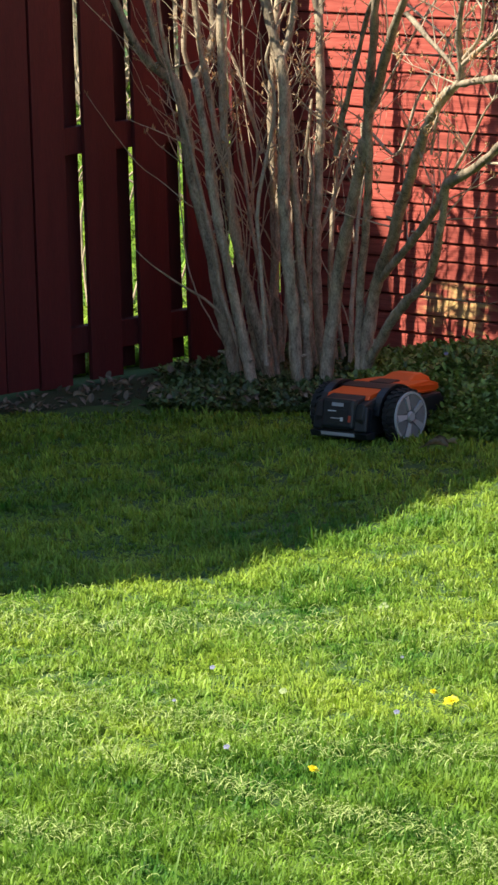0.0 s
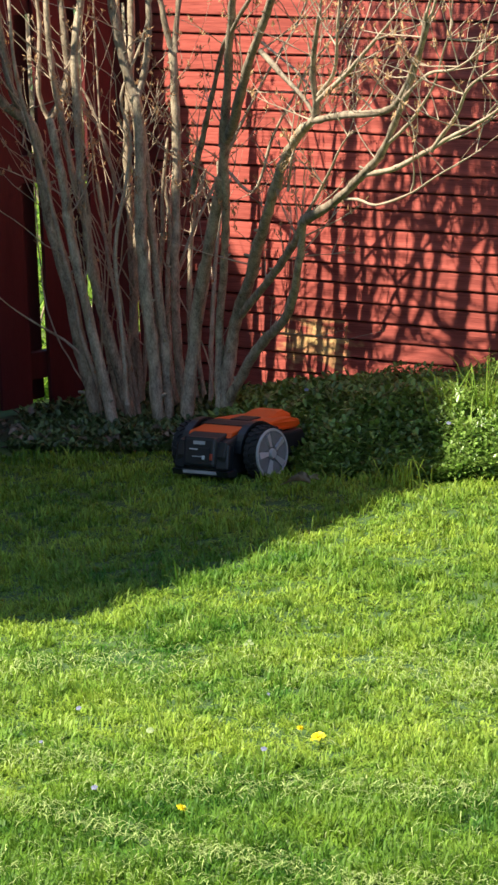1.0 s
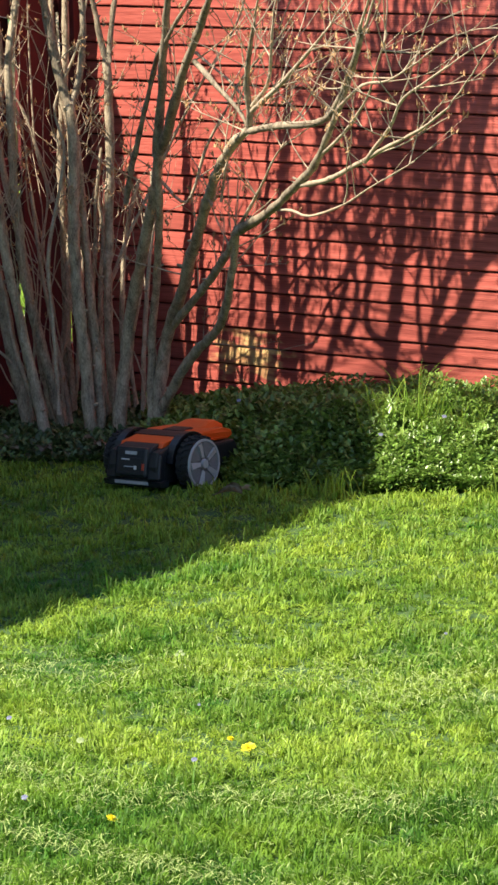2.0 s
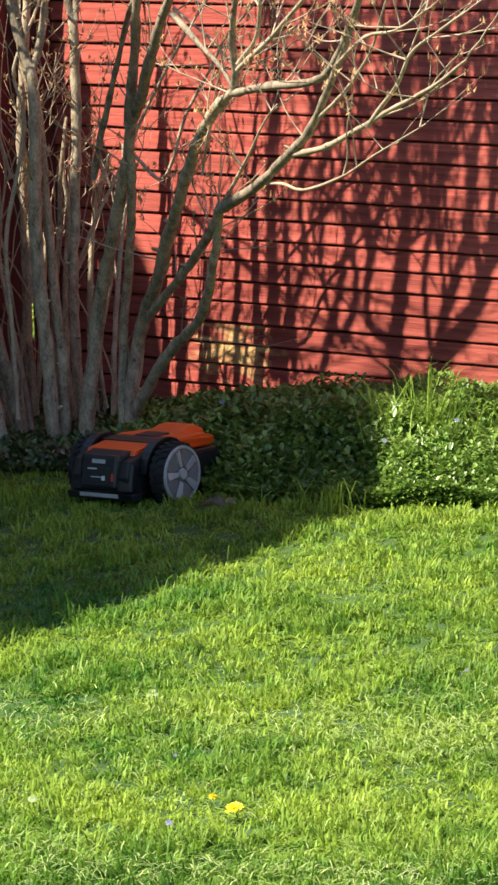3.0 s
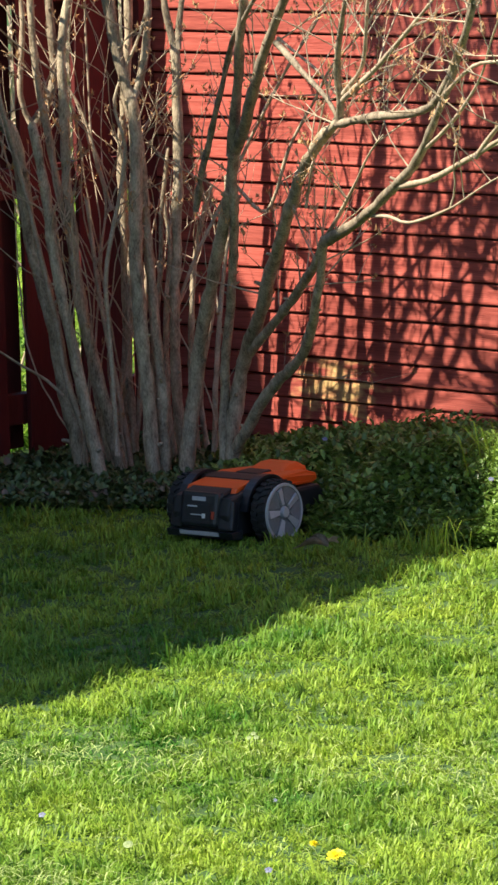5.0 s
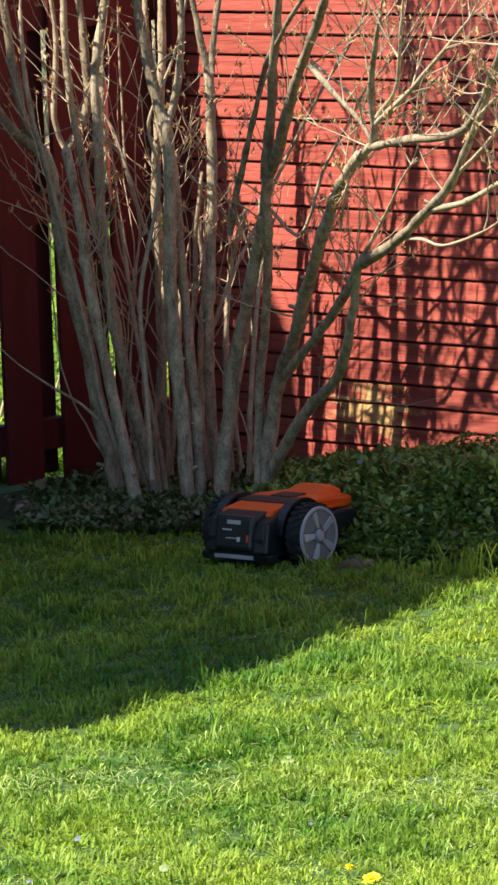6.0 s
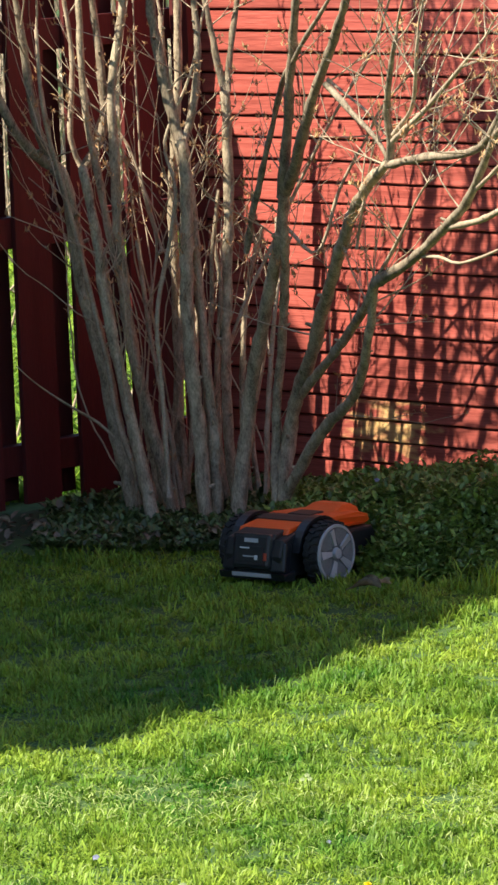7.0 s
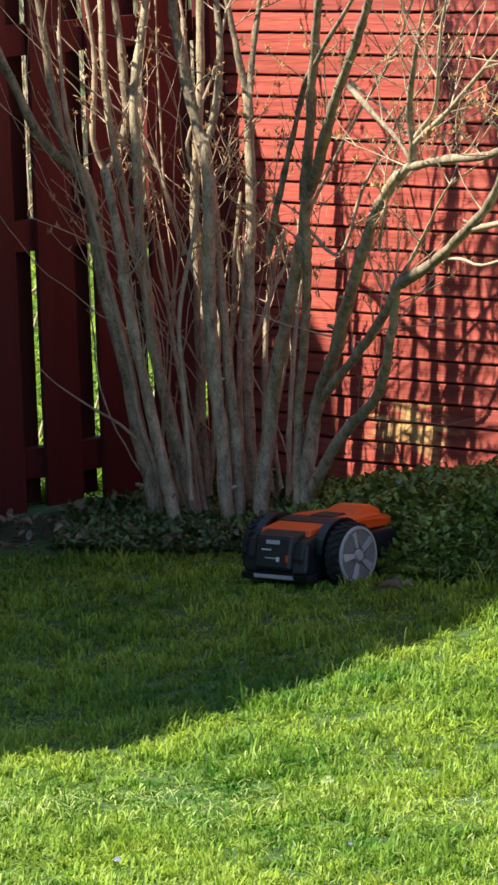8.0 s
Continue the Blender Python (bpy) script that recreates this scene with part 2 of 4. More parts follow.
def lawn(clumps, each):
    """Grass in clumps: each a bundle of blades that lean out from its middle."""
    cy = 9.6 + (17.9 - 9.6) * rng.random(clumps) ** 1.15
    cx = cy * (-0.128 + 0.22 * rng.random(clumps))
    lush = 0.1 + 0.9 * np.clip(0.5 + 0.8 * waves(cx * 4.5, cy * 3.2, 2.0), 0, 1) + 0.6 * (rng.random(clumps) > 0.94)
    mown = 0.5 + 0.5 * np.sin((cx * 0.75 + cy * 1.9) * 3.2 + 1.2 * waves(cx, cy, 5))
    near = np.clip((11.9 - cy) / 0.8, 0, 1)
    high = (0.012 + 0.027 * lush + 0.008 * mown + 0.012 * near) * (0.75 + 0.5 * rng.random(clumps))
    lean = rng.random(clumps) * math.tau
    who = np.repeat(np.arange(clumps), each)
    n = len(who)
    x = cx[who] + rng.normal(0, 0.016, n)
    y = cy[who] + rng.normal(0, 0.016, n)
    keep = y < bed_front(x) + 0.05
    x, y, who = x[keep], y[keep], who[keep]
    n = len(x)
    tall = high[who] * (0.45 + 0.75 * rng.random(n)) * (1 + 0.9 * (rng.random(n) > 0.988))
    place = np.stack([x, y, ground_z(x, y) - 0.012], -1)
    size = np.stack([0.0038 + 0.004 * rng.random(n), tall * (0.2 + 0.9 * rng.random(n)), tall], -1)
    yaw = lean[who] + rng.normal(0, 1.3, n)
    # some tufts lie flattened by the mower, their blades combed one way
    flat = (waves(cx * 6.3, cy * 5.1, 9.0) + 0.5 * rng.normal(0, 1, clumps) > 0.1)[who]
    tilt = np.where(flat, -0.7 - 0.75 * rng.random(n), -0.85 * rng.random(n) + 0.15)
    turn = turns(yaw, tilt)
    deep = y < 11.45 + 0.40 * waves(x * 2.2, y * 2.2, 12.0) + 0.2 * x
    for name, mask, mat, label in (("lawn_grass", ~deep, GRASS, "short mown bright green lawn with uneven tufts"),
                                   ("lush_grass", deep, GRASS_DEEP, "deeper green longer lawn grass")):
        tagged(scatter(name, BLADE, BLADE_F, place[mask], turn[mask], size[mask], mat), label, "grass", kind="stuff")


lawn(19500, 17)


def clippings(count):
    y = 9.7 + 7.4 * rng.random(count)
    x = y * (-0.125 + 0.215 * rng.random(count))
    swath = 0.5 + 0.5 * np.sin((x * 0.62 + y * 1.9) * 2.1 + 1.9 * waves(x, y, 3))
    keep = (rng.random(count) < 0.05 + 0.7 * (swath ** 4) * (0.5 + 0.5 * waves(x * 2, y * 2, 7))) & (y < 13.9)
    # one line of clippings dropped across the lawn
    u = rng.random(700)
    x = np.concatenate([x[keep], -1.0 + 1.3 * u + rng.normal(0, 0.03, 700)])
    y = np.concatenate([y[keep], 11.40 - 1.50 * u + 0.03 * np.sin(9 * u) + rng.normal(0, 0.05, 700)])
    n = len(x)
    place = np.stack([x, y, ground_z(x, y) + 0.018 + 0.024 * rng.random(n)], -1)
    size = np.stack([0.002 + 0.002 * rng.random(n), 0.02 + 0.02 * rng.random(n), 0.025 + 0.02 * rng.random(n)], -1)
    ob = scatter("grass_clippings", BLADE, BLADE_F, place, turns(rng.random(n) * math.tau, -0.9 - 0.7 * rng.random(n)), size, STRAW)
    return tagged(ob, "pale dry grass clippings lying on the lawn", "clippings", kind="stuff")


clippings(70000)


def worn(name, strength):
    """The siding's red with a weathered, peeling stretch that shows yellowed wood."""
    m = RED_SIDING.copy()
    m.name = name
    nt = m.node_tree
    link = nt.links.new
    bsdf = nt.nodes["Principled BSDF"]
    red = bsdf.inputs["Base Color"].links[0].from_socket
    co = nt.nodes.new("ShaderNodeTexCoord")
    sep = nt.nodes.new("ShaderNodeSeparateXYZ")
    link(co.outputs["Object"], sep.inputs[0])
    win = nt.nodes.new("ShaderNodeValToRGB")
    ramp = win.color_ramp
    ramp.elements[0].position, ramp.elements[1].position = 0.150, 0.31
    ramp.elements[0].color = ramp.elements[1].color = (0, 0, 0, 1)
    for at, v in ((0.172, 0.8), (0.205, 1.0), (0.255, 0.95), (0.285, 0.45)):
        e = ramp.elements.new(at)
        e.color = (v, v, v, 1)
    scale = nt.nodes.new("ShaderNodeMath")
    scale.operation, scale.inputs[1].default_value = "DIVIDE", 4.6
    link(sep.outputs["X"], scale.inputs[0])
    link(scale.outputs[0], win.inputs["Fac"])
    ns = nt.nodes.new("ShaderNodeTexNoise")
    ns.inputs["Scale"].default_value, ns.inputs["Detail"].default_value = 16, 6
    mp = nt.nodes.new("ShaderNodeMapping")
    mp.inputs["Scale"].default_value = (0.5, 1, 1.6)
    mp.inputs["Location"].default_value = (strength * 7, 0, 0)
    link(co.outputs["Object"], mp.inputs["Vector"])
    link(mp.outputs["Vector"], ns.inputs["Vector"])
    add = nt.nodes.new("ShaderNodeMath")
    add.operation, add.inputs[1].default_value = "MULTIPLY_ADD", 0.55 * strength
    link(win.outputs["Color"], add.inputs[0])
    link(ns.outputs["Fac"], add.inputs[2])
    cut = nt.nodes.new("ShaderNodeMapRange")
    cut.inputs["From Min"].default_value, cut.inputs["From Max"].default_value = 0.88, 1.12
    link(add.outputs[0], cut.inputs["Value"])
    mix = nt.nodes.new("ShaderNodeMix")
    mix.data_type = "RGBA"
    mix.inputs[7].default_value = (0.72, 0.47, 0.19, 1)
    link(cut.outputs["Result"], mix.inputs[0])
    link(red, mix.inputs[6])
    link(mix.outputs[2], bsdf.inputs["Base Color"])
    return m


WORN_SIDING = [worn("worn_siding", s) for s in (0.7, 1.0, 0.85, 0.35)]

# ---- red house wall with narrow siding ----
PITCH = 0.0820
wall = thing("wall_house", WALL, "red painted house wall with narrow horizontal siding", "wall", kind="structure")
bm = bmesh.new()
box(bm, (-0.02, 0.022, -0.1), (4.6, 0.16, 3.0))
part("wall_backing", bm, BACKING, wall)
PROFILE = [(0.021, 0.0), (0.0, 0.0), (-0.002, 0.004), (0.006, PITCH - 0.0105), (0.012, PITCH - 0.0078), (0.021, PITCH - 0.0078)]


def siding_board(seed, mat):
    """One board, its lower lip and face a little wavy along its length."""
    bm = bmesh.new()
    rings = []
    for k in range(93):
        x = 0.05 * k
        dip = 0.0022 * noise.noise((x * 9, seed, 0)) + 0.0016 * noise.noise((x * 26, seed, 4))
        lean = 0.003 * noise.noise((x * 3, seed, 8))
        rings.append([bm.verts.new((x, y + lean * (i in (1, 2, 3)), z + dip * (i in (1, 2)) + 0.5 * dip * (i in (3, 4)))) for i, (y, z) in enumerate(PROFILE)])
    for p, q in zip(rings, rings[1:]):
        for i in range(len(PROFILE)):
            j = (i + 1) % len(PROFILE)
            bm.faces.new((p[i], q[i], q[j], p[j]))
    bm.faces.new(rings[0][::-1])
    bm.faces.new(rings[-1])
    bmesh.ops.recalc_face_normals(bm, faces=bm.faces)
    return part("siding_board", bm, mat, wall)


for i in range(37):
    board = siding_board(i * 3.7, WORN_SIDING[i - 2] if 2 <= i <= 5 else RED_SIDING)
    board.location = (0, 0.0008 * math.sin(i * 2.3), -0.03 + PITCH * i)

# ---- dark red shadowbox fence ----
fence = thing("fence", FENCE, "tall dark red board fence with boards on both sides of its rails", "fence", kind="structure")
STEP, BOARD = 0.300, 0.184
HIGH = 2.16


def fence_board(x, y, w, low, name="board"):
    bm = bmesh.new()
    box(bm, (-w / 2, -0.011, low), (w / 2, 0.011, HIGH), 0.002)
    ob = part(name, bm, RED_FENCE, fence)
    ob.location = (x, y, 0)
    return ob


for i in range(-1, 4):
    fence_board(0.104 + STEP * i, 0.011, BOARD, 0.012 + 0.01 * math.sin(i * 1.7))
for i in range(-2, 4):
    fence_board(0.258 + STEP * i, 0.097, BOARD, 0.03)
for i in range(9):
    fence_board(-0.393 - 0.187 * i, 0.011 + 0.002 * (i % 2), BOARD - 0.002, 0.015)
fence_board(-0.215, 0.0965, 0.15, 0.03)
for z0 in (0.13, 1.00, 1.74):
    bm = bmesh.new()
    box(bm, (-2.3, 0.024, z0), (1.28, 0.084, z0 + 0.118), 0.003)
    part("rail", bm, RED_FENCE, fence)

# dark upright added over the first 10 cm of siding
bm = bmesh.new()
box(bm, (0.0, -0.075, 0.0), (0.098, -0.006, HIGH + 0.05), 0.004, FENCE.inverted() @ WALL)
part("end_post", bm, RED_FENCE, fence, "dark red upright strip at the wall's corner")

# ---- unseen gabled house added beside the garden, outline fitted to its shade ----
GABLE = [(12.63, -0.1), (17.74, -0.1), (17.74, 5.6), (17.30, 6.05), (17.06, 6.42), (16.66, 6.86), (16.3, 7.37), (15.95, 7.64), (14.85, 7.22), (12.63, 5.22)]
house = thing("house", Matrix.Translation((-4.5, 0, 0)), "unseen pale gabled house added to cast the garden's shade", "house")
bm = bmesh.new()
gable = GABLE
a = [bm.verts.new((0, y, z)) for y, z in gable]
b = [bm.verts.new((-6, y, z)) for y, z in gable]
bm.faces.new(a)
bm.faces.new(b[::-1])
for i in range(len(gable)):
    j = (i + 1) % len(gable)
    bm.faces.new((a[i], b[i], b[j], a[j]))
bmesh.ops.recalc_face_normals(bm, faces=bm.faces)
part("walls", bm, BOUNCE_WALL, house)
# rounded block added to throw the arched shadow on the red wall
bm = bmesh.new()
extrude_outline(bm, [(17.39, 5.4), (17.40, 6.3), (17.46, 6.56), (17.55, 6.62), (17.66, 6.50), (17.74, 6.28), (17.77, 5.4)], 0.5, pose(-0.3, 0, 0, 0, 0, 90))
shade_bump = part("shade_bump", bm, ROOF, house)

# ---- unseen plain house added behind the viewer to keep low sky off the wall ----
sky_block = thing("house", Matrix.Translation((0, -4.6, 0)), "unseen plain dark red house added to block low sky", "house")
bm = bmesh.new()
box(bm, (-13, -7, -0.1), (11, 0, 5.6))
part("walls", bm, BACKING, sky_block)
bm = bmesh.new()
extrude_outline(bm, [(-7.4, 5.5), (0.4, 5.5), (-3.5, 8.6)], 24.6, pose(-1, 0, 0, 0, 0, 90))
part("roof", bm, ROOF, sky_block)

# ---- bare shrub of many stems ----
shrub = thing("shrub", Matrix(), "large bare shrub of many grey stems with swelling buds", "shrub")
stem_lines = []
KNOTS = random.Random(17)


def stem(pts, r0, r1):
    if r0 > 0.012 and pts[0][2] < 1.6:
        r0, r1 = r0 * 0.84, r1 * 0.88
    elif pts[0][2] > 2.2:
        # unseen stems overhead, thickened to strengthen their wall shadows
        r0, r1 = r0 * 1.25, r1 * 1.25
    line = smooth_line(pts, 0.045)
    line = [p + Vector((noise.noise(p * 5), noise.noise(p * 5 + Vector((9, 0, 0))), 0)) * min(0.006, r0 * 0.4) for p in line]
    bm = bmesh.new()
    tube(bm, line, r0, r1, 10 if r0 > 0.012 else 6)
    # knots and short dead spurs
    for k in range(int(len(line) * 0.27) if r0 > 0.008 else 0):
        i = KNOTS.randrange(2, len(line) - 1)
        r = r0 + (r1 - r0) * i / len(line)
        d = Vector((KNOTS.uniform(-1, 1), KNOTS.uniform(-1, 0.2), KNOTS.uniform(0.1, 0.7))).normalized()
        out = line[i] + d * r * 0.7
        tube(bm, [out, out + d * r * 0.35, out + d * r * KNOTS.uniform(0.5, 1.3)], r * 0.42, r * 0.22, 6)
    part("stem" if r0 > 0.012 else "branch", bm, TWIG if r0 <= 0.012 else BARK_DARK if pts[0][2] > 0.9 else BARK, shrub, smooth=True)
    stem_lines.append((line, r0, r1))


stem([(-0.84, 18.65, -0.03), (-0.91, 18.65, 0.31), (-0.96, 18.65, 0.63), (-1.02, 18.64, 0.92), (-1.05, 18.60, 1.23), (-1.09, 18.57, 1.33)], 0.037, 0.029)
stem([(-1.09, 18.57, 1.33), (-1.16, 18.51, 1.39), (-1.23, 18.44, 1.49), (-1.29, 18.39, 1.64), (-1.35, 18.33, 1.80), (-1.43, 18.26, 2.03)], 0.025, 0.014)
stem([(-1.09, 18.57, 1.33), (-1.14, 18.53, 1.45), (-1.17, 18.50, 1.64), (-1.19, 18.48, 1.85), (-1.22, 18.45, 2.06)], 0.023, 0.014)
stem([(-0.77, 18.35, 0.03), (-0.85, 18.35, 0.45), (-0.92, 18.35, 0.86), (-0.94, 18.35, 1.11), (-0.98, 18.35, 1.34)], 0.029, 0.020)
stem([(-1.00, 18.75, 1.31), (-0.94, 18.75, 1.40), (-0.91, 18.75, 1.52), (-0.92, 18.75, 1.72), (-0.94, 18.75, 1.91), (-0.95, 18.75, 2.06)], 0.023, 0.014)
stem([(-1.00, 18.75, 1.31), (-1.04, 18.72, 1.43), (-1.02, 18.73, 1.69), (-1.04, 18.71, 1.92), (-1.05, 18.71, 2.04)], 0.014, 0.009)
stem([(-0.70, 18.50, 0.01), (-0.77, 18.50, 0.35), (-0.83, 18.50, 0.64), (-0.86, 18.50, 0.99), (-0.87, 18.50, 1.16), (-0.87, 18.50, 1.39), (-0.87, 18.50, 1.61), (-0.83, 18.50, 1.84), (-0.80, 18.50, 2.04)], 0.031, 0.017)
stem([(-0.70, 18.95, 0.05), (-0.68, 18.95, 0.63), (-0.68, 18.95, 0.99), (-0.68, 18.95, 1.20), (-0.65, 18.95, 1.47), (-0.63, 18.95, 1.77), (-0.63, 18.95, 2.02)], 0.025, 0.017)
stem([(-0.58, 18.35, 0.00), (-0.59, 18.35, 0.36), (-0.61, 18.35, 0.69), (-0.61, 18.35, 1.02), (-0.60, 18.35, 1.31), (-0.61, 18.35, 1.43)], 0.033, 0.027)
stem([(-0.61, 18.35, 1.42), (-0.65, 18.35, 1.57), (-0.69, 18.35, 1.80), (-0.71, 18.35, 2.04)], 0.027, 0.019)
stem([(-0.60, 18.35, 1.43), (-0.56, 18.35, 1.55), (-0.54, 18.35, 1.77), (-0.55, 18.35, 2.04)], 0.019, 0.012)
stem([(-0.54, 18.40, -0.00), (-0.54, 18.40, 0.31), (-0.56, 18.40, 0.60), (-0.57, 18.40, 0.89), (-0.58, 18.40, 1.10), (-0.59, 18.40, 1.30)], 0.029, 0.017)
stem([(-0.47, 18.55, -0.01), (-0.49, 18.55, 0.33), (-0.49, 18.55, 0.62), (-0.47, 18.55, 0.91), (-0.45, 18.55, 1.22), (-0.45, 18.55, 1.59)], 0.025, 0.021)
stem([(-0.45, 18.55, 1.58), (-0.48, 18.55, 1.74), (-0.52, 18.55, 1.99)], 0.017, 0.010)
stem([(-0.44, 18.55, 1.59), (-0.42, 18.55, 1.76), (-0.38, 18.55, 2.00)], 0.017, 0.010)
stem([(-0.46, 18.35, 0.04), (-0.41, 18.35, 0.39), (-0.36, 18.26, 0.65), (-0.30, 18.10, 0.91), (-0.25, 17.97, 1.12), (-0.23, 17.87, 1.26)], 0.036, 0.023)
stem([(-0.24, 17.87, 1.25), (-0.21, 17.67, 1.52), (-0.18, 17.45, 1.78), (-0.14, 17.21, 2.06)], 0.025, 0.015)
stem([(-0.23, 17.87, 1.26), (-0.18, 17.68, 1.40), (-0.12, 17.44, 1.61), (-0.05, 17.20, 1.79), (0.04, 16.87, 2.05)], 0.027, 0.015)
stem([(-0.38, 18.03, 1.04), (-0.34, 17.91, 1.23), (-0.28, 17.78, 1.46), (-0.23, 17.64, 1.64), (-0.17, 17.43, 1.77), (-0.01, 16.99, 2.03)], 0.015, 0.008)
stem([(-0.32, 18.35, 0.04), (-0.30, 18.35, 0.41), (-0.26, 18.18, 0.78), (-0.24, 18.00, 1.04), (-0.24, 17.87, 1.25)], 0.023, 0.017)
stem([(-0.30, 18.35, 0.02), (-0.24, 18.32, 0.41), (-0.14, 18.00, 0.73), (-0.05, 17.65, 1.04), (0.02, 17.40, 1.24), (0.08, 17.21, 1.35), (0.13, 17.08, 1.41)], 0.034, 0.021)
stem([(-0.28, 18.35, 0.10), (-0.15, 18.16, 0.34), (-0.02, 17.91, 0.51), (0.04, 17.67, 0.70), (0.07, 17.50, 0.92), (0.08, 17.44, 0.98)], 0.027, 0.018)
stem([(-0.22, 18.28, 0.47), (-0.06, 17.88, 0.70), (0.05, 17.55, 0.89), (0.08, 17.44, 0.98)], 0.021, 0.018)
stem([(0.08, 17.44, 0.97), (0.21, 17.13, 1.08), (0.34, 16.80, 1.23), (0.40, 16.63, 1.32), (0.44, 16.49, 1.42), (0.49, 16.32, 1.56), (0.54, 16.13, 1.71), (0.58, 15.93, 1.90)], 0.025, 0.010)
stem([(0.33, 16.83, 1.21), (0.45, 16.56, 1.26), (0.57, 16.29, 1.35), (0.67, 16.04, 1.43), (0.78, 15.78, 1.51), (0.88, 15.54, 1.61)], 0.012, 0.005)
stem([(0.14, 17.07, 1.41), (0.26, 16.81, 1.45), (0.42, 16.49, 1.49), (0.49, 16.30, 1.59), (0.54, 16.11, 1.73), (0.58, 15.96, 1.86)], 0.019, 0.013)
stem([(0.14, 17.07, 1.41), (0.15, 16.99, 1.50), (0.14, 16.95, 1.60), (0.16, 16.81, 1.76), (0.18, 16.71, 1.87)], 0.019, 0.008)
stem([(0.15, 17.00, 1.49), (0.26, 16.71, 1.61), (0.37, 16.42, 1.75), (0.44, 16.23, 1.85)], 0.011, 0.006)
stem([(0.16, 16.97, 1.52), (0.22, 16.80, 1.61), (0.24, 16.68, 1.73), (0.25, 16.59, 1.86)], 0.010, 0.006)
stem([(-0.07, 17.29, 1.68), (0.02, 17.18, 1.59), (0.11, 17.07, 1.49), (0.14, 17.05, 1.42)], 0.013, 0.007)
stem([(0.08, 17.43, 0.98), (0.14, 17.26, 1.09), (0.20, 17.06, 1.22), (0.25, 16.90, 1.33), (0.29, 16.79, 1.39)], 0.009, 0.003)
stem([(0.22, 17.10, 1.09), (0.30, 16.95, 1.10), (0.37, 16.81, 1.09), (0.50, 16.53, 1.16), (0.61, 16.25, 1.26), (0.76, 15.91, 1.38)], 0.007, 0.002)
stem([(0.40, 16.62, 1.33), (0.50, 16.35, 1.45), (0.59, 16.10, 1.60), (0.63, 15.94, 1.74), (0.67, 15.78, 1.87)], 0.008, 0.003)
stem([(0.49, 16.31, 1.56), (0.58, 16.08, 1.66), (0.67, 15.88, 1.69), (0.78, 15.62, 1.78)], 0.008, 0.003)
stem([(0.58, 16.26, 1.35), (0.67, 16.00, 1.50), (0.72, 15.84, 1.62), (0.80, 15.63, 1.70), (0.88, 15.45, 1.77)], 0.009, 0.004)
stem([(0.02, 17.48, 1.09), (0.05, 17.31, 1.27), (0.09, 17.13, 1.46), (0.12, 17.01, 1.56)], 0.006, 0.002)
stem([(-0.91, 18.50, 0.32), (-0.97, 18.50, 0.38), (-1.09, 18.42, 0.47), (-1.19, 18.33, 0.56), (-1.25, 18.28, 0.63)], 0.006, 0.002)
stem([(-0.71, 18.60, 1.00), (-0.75, 18.60, 1.17), (-0.82, 18.60, 1.40), (-0.92, 18.60, 1.53), (-1.04, 18.57, 1.63), (-1.15, 18.46, 1.75)], 0.006, 0.003)
stem([(-0.76, 18.60, 0.83), (-0.73, 18.60, 1.04), (-0.77, 18.60, 1.23), (-0.78, 18.60, 1.54), (-0.78, 18.60, 1.83), (-0.78, 18.60, 1.99)], 0.006, 0.003)
stem([(-0.78, 18.60, 0.19), (-0.79, 18.60, 0.46), (-0.76, 18.60, 0.75), (-0.74, 18.60, 0.94), (-0.69, 18.60, 1.08)], 0.005, 0.003)
stem([(-0.74, 18.60, 0.02), (-0.80, 18.60, 0.38), (-0.84, 18.60, 0.75), (-0.90, 18.60, 1.05), (-0.93, 18.60, 1.24), (-0.96, 18.60, 1.42), (-0.98, 18.60, 1.67), (-0.98, 18.60, 2.00)], 0.021, 0.014)
stem([(-0.66, 18.90, 0.01), (-0.68, 18.90, 0.34), (-0.66, 18.90, 0.72), (-0.64, 18.90, 0.99), (-0.64, 18.90, 1.27), (-0.68, 18.90, 1.56), (-0.69, 18.90, 1.86)], 0.019, 0.012)
stem([(-0.56, 18.60, 0.03), (-0.57, 18.60, 0.45), (-0.54, 18.60, 0.74), (-0.52, 18.60, 1.01), (-0.49, 18.60, 1.22)], 0.015, 0.009)
stem([(-0.43, 18.85, 0.04), (-0.44, 18.85, 0.38), (-0.42, 18.85, 0.72), (-0.39, 18.85, 0.90), (-0.34, 18.85, 1.05)], 0.018, 0.010)
stem([(-0.28, 18.35, 0.08), (-0.25, 18.35, 0.35), (-0.19, 18.18, 0.59), (-0.11, 17.88, 0.84), (-0.06, 17.69, 1.00)], 0.019, 0.012)
stem([(-0.71, 18.35, 0.11), (-0.72, 18.35, 0.49), (-0.73, 18.35, 0.78), (-0.68, 18.35, 1.02), (-0.64, 18.35, 1.25), (-0.67, 18.35, 1.43), (-0.57, 18.35, 1.67), (-0.51, 18.35, 1.91)], 0.010, 0.005)
stem([(-0.81, 18.55, 0.09), (-0.90, 18.55, 0.38), (-0.93, 18.55, 0.59), (-0.97, 18.55, 0.80), (-1.02, 18.54, 1.06), (-1.07, 18.49, 1.31), (-1.12, 18.45, 1.56), (-1.13, 18.43, 1.85)], 0.014, 0.008)
stem([(-0.50, 18.60, 0.58), (-0.40, 18.60, 0.82), (-0.29, 18.60, 1.03), (-0.17, 18.51, 1.28), (-0.03, 18.35, 1.53), (0.10, 18.20, 1.74), (0.18, 18.10, 1.96)], 0.008, 0.004)
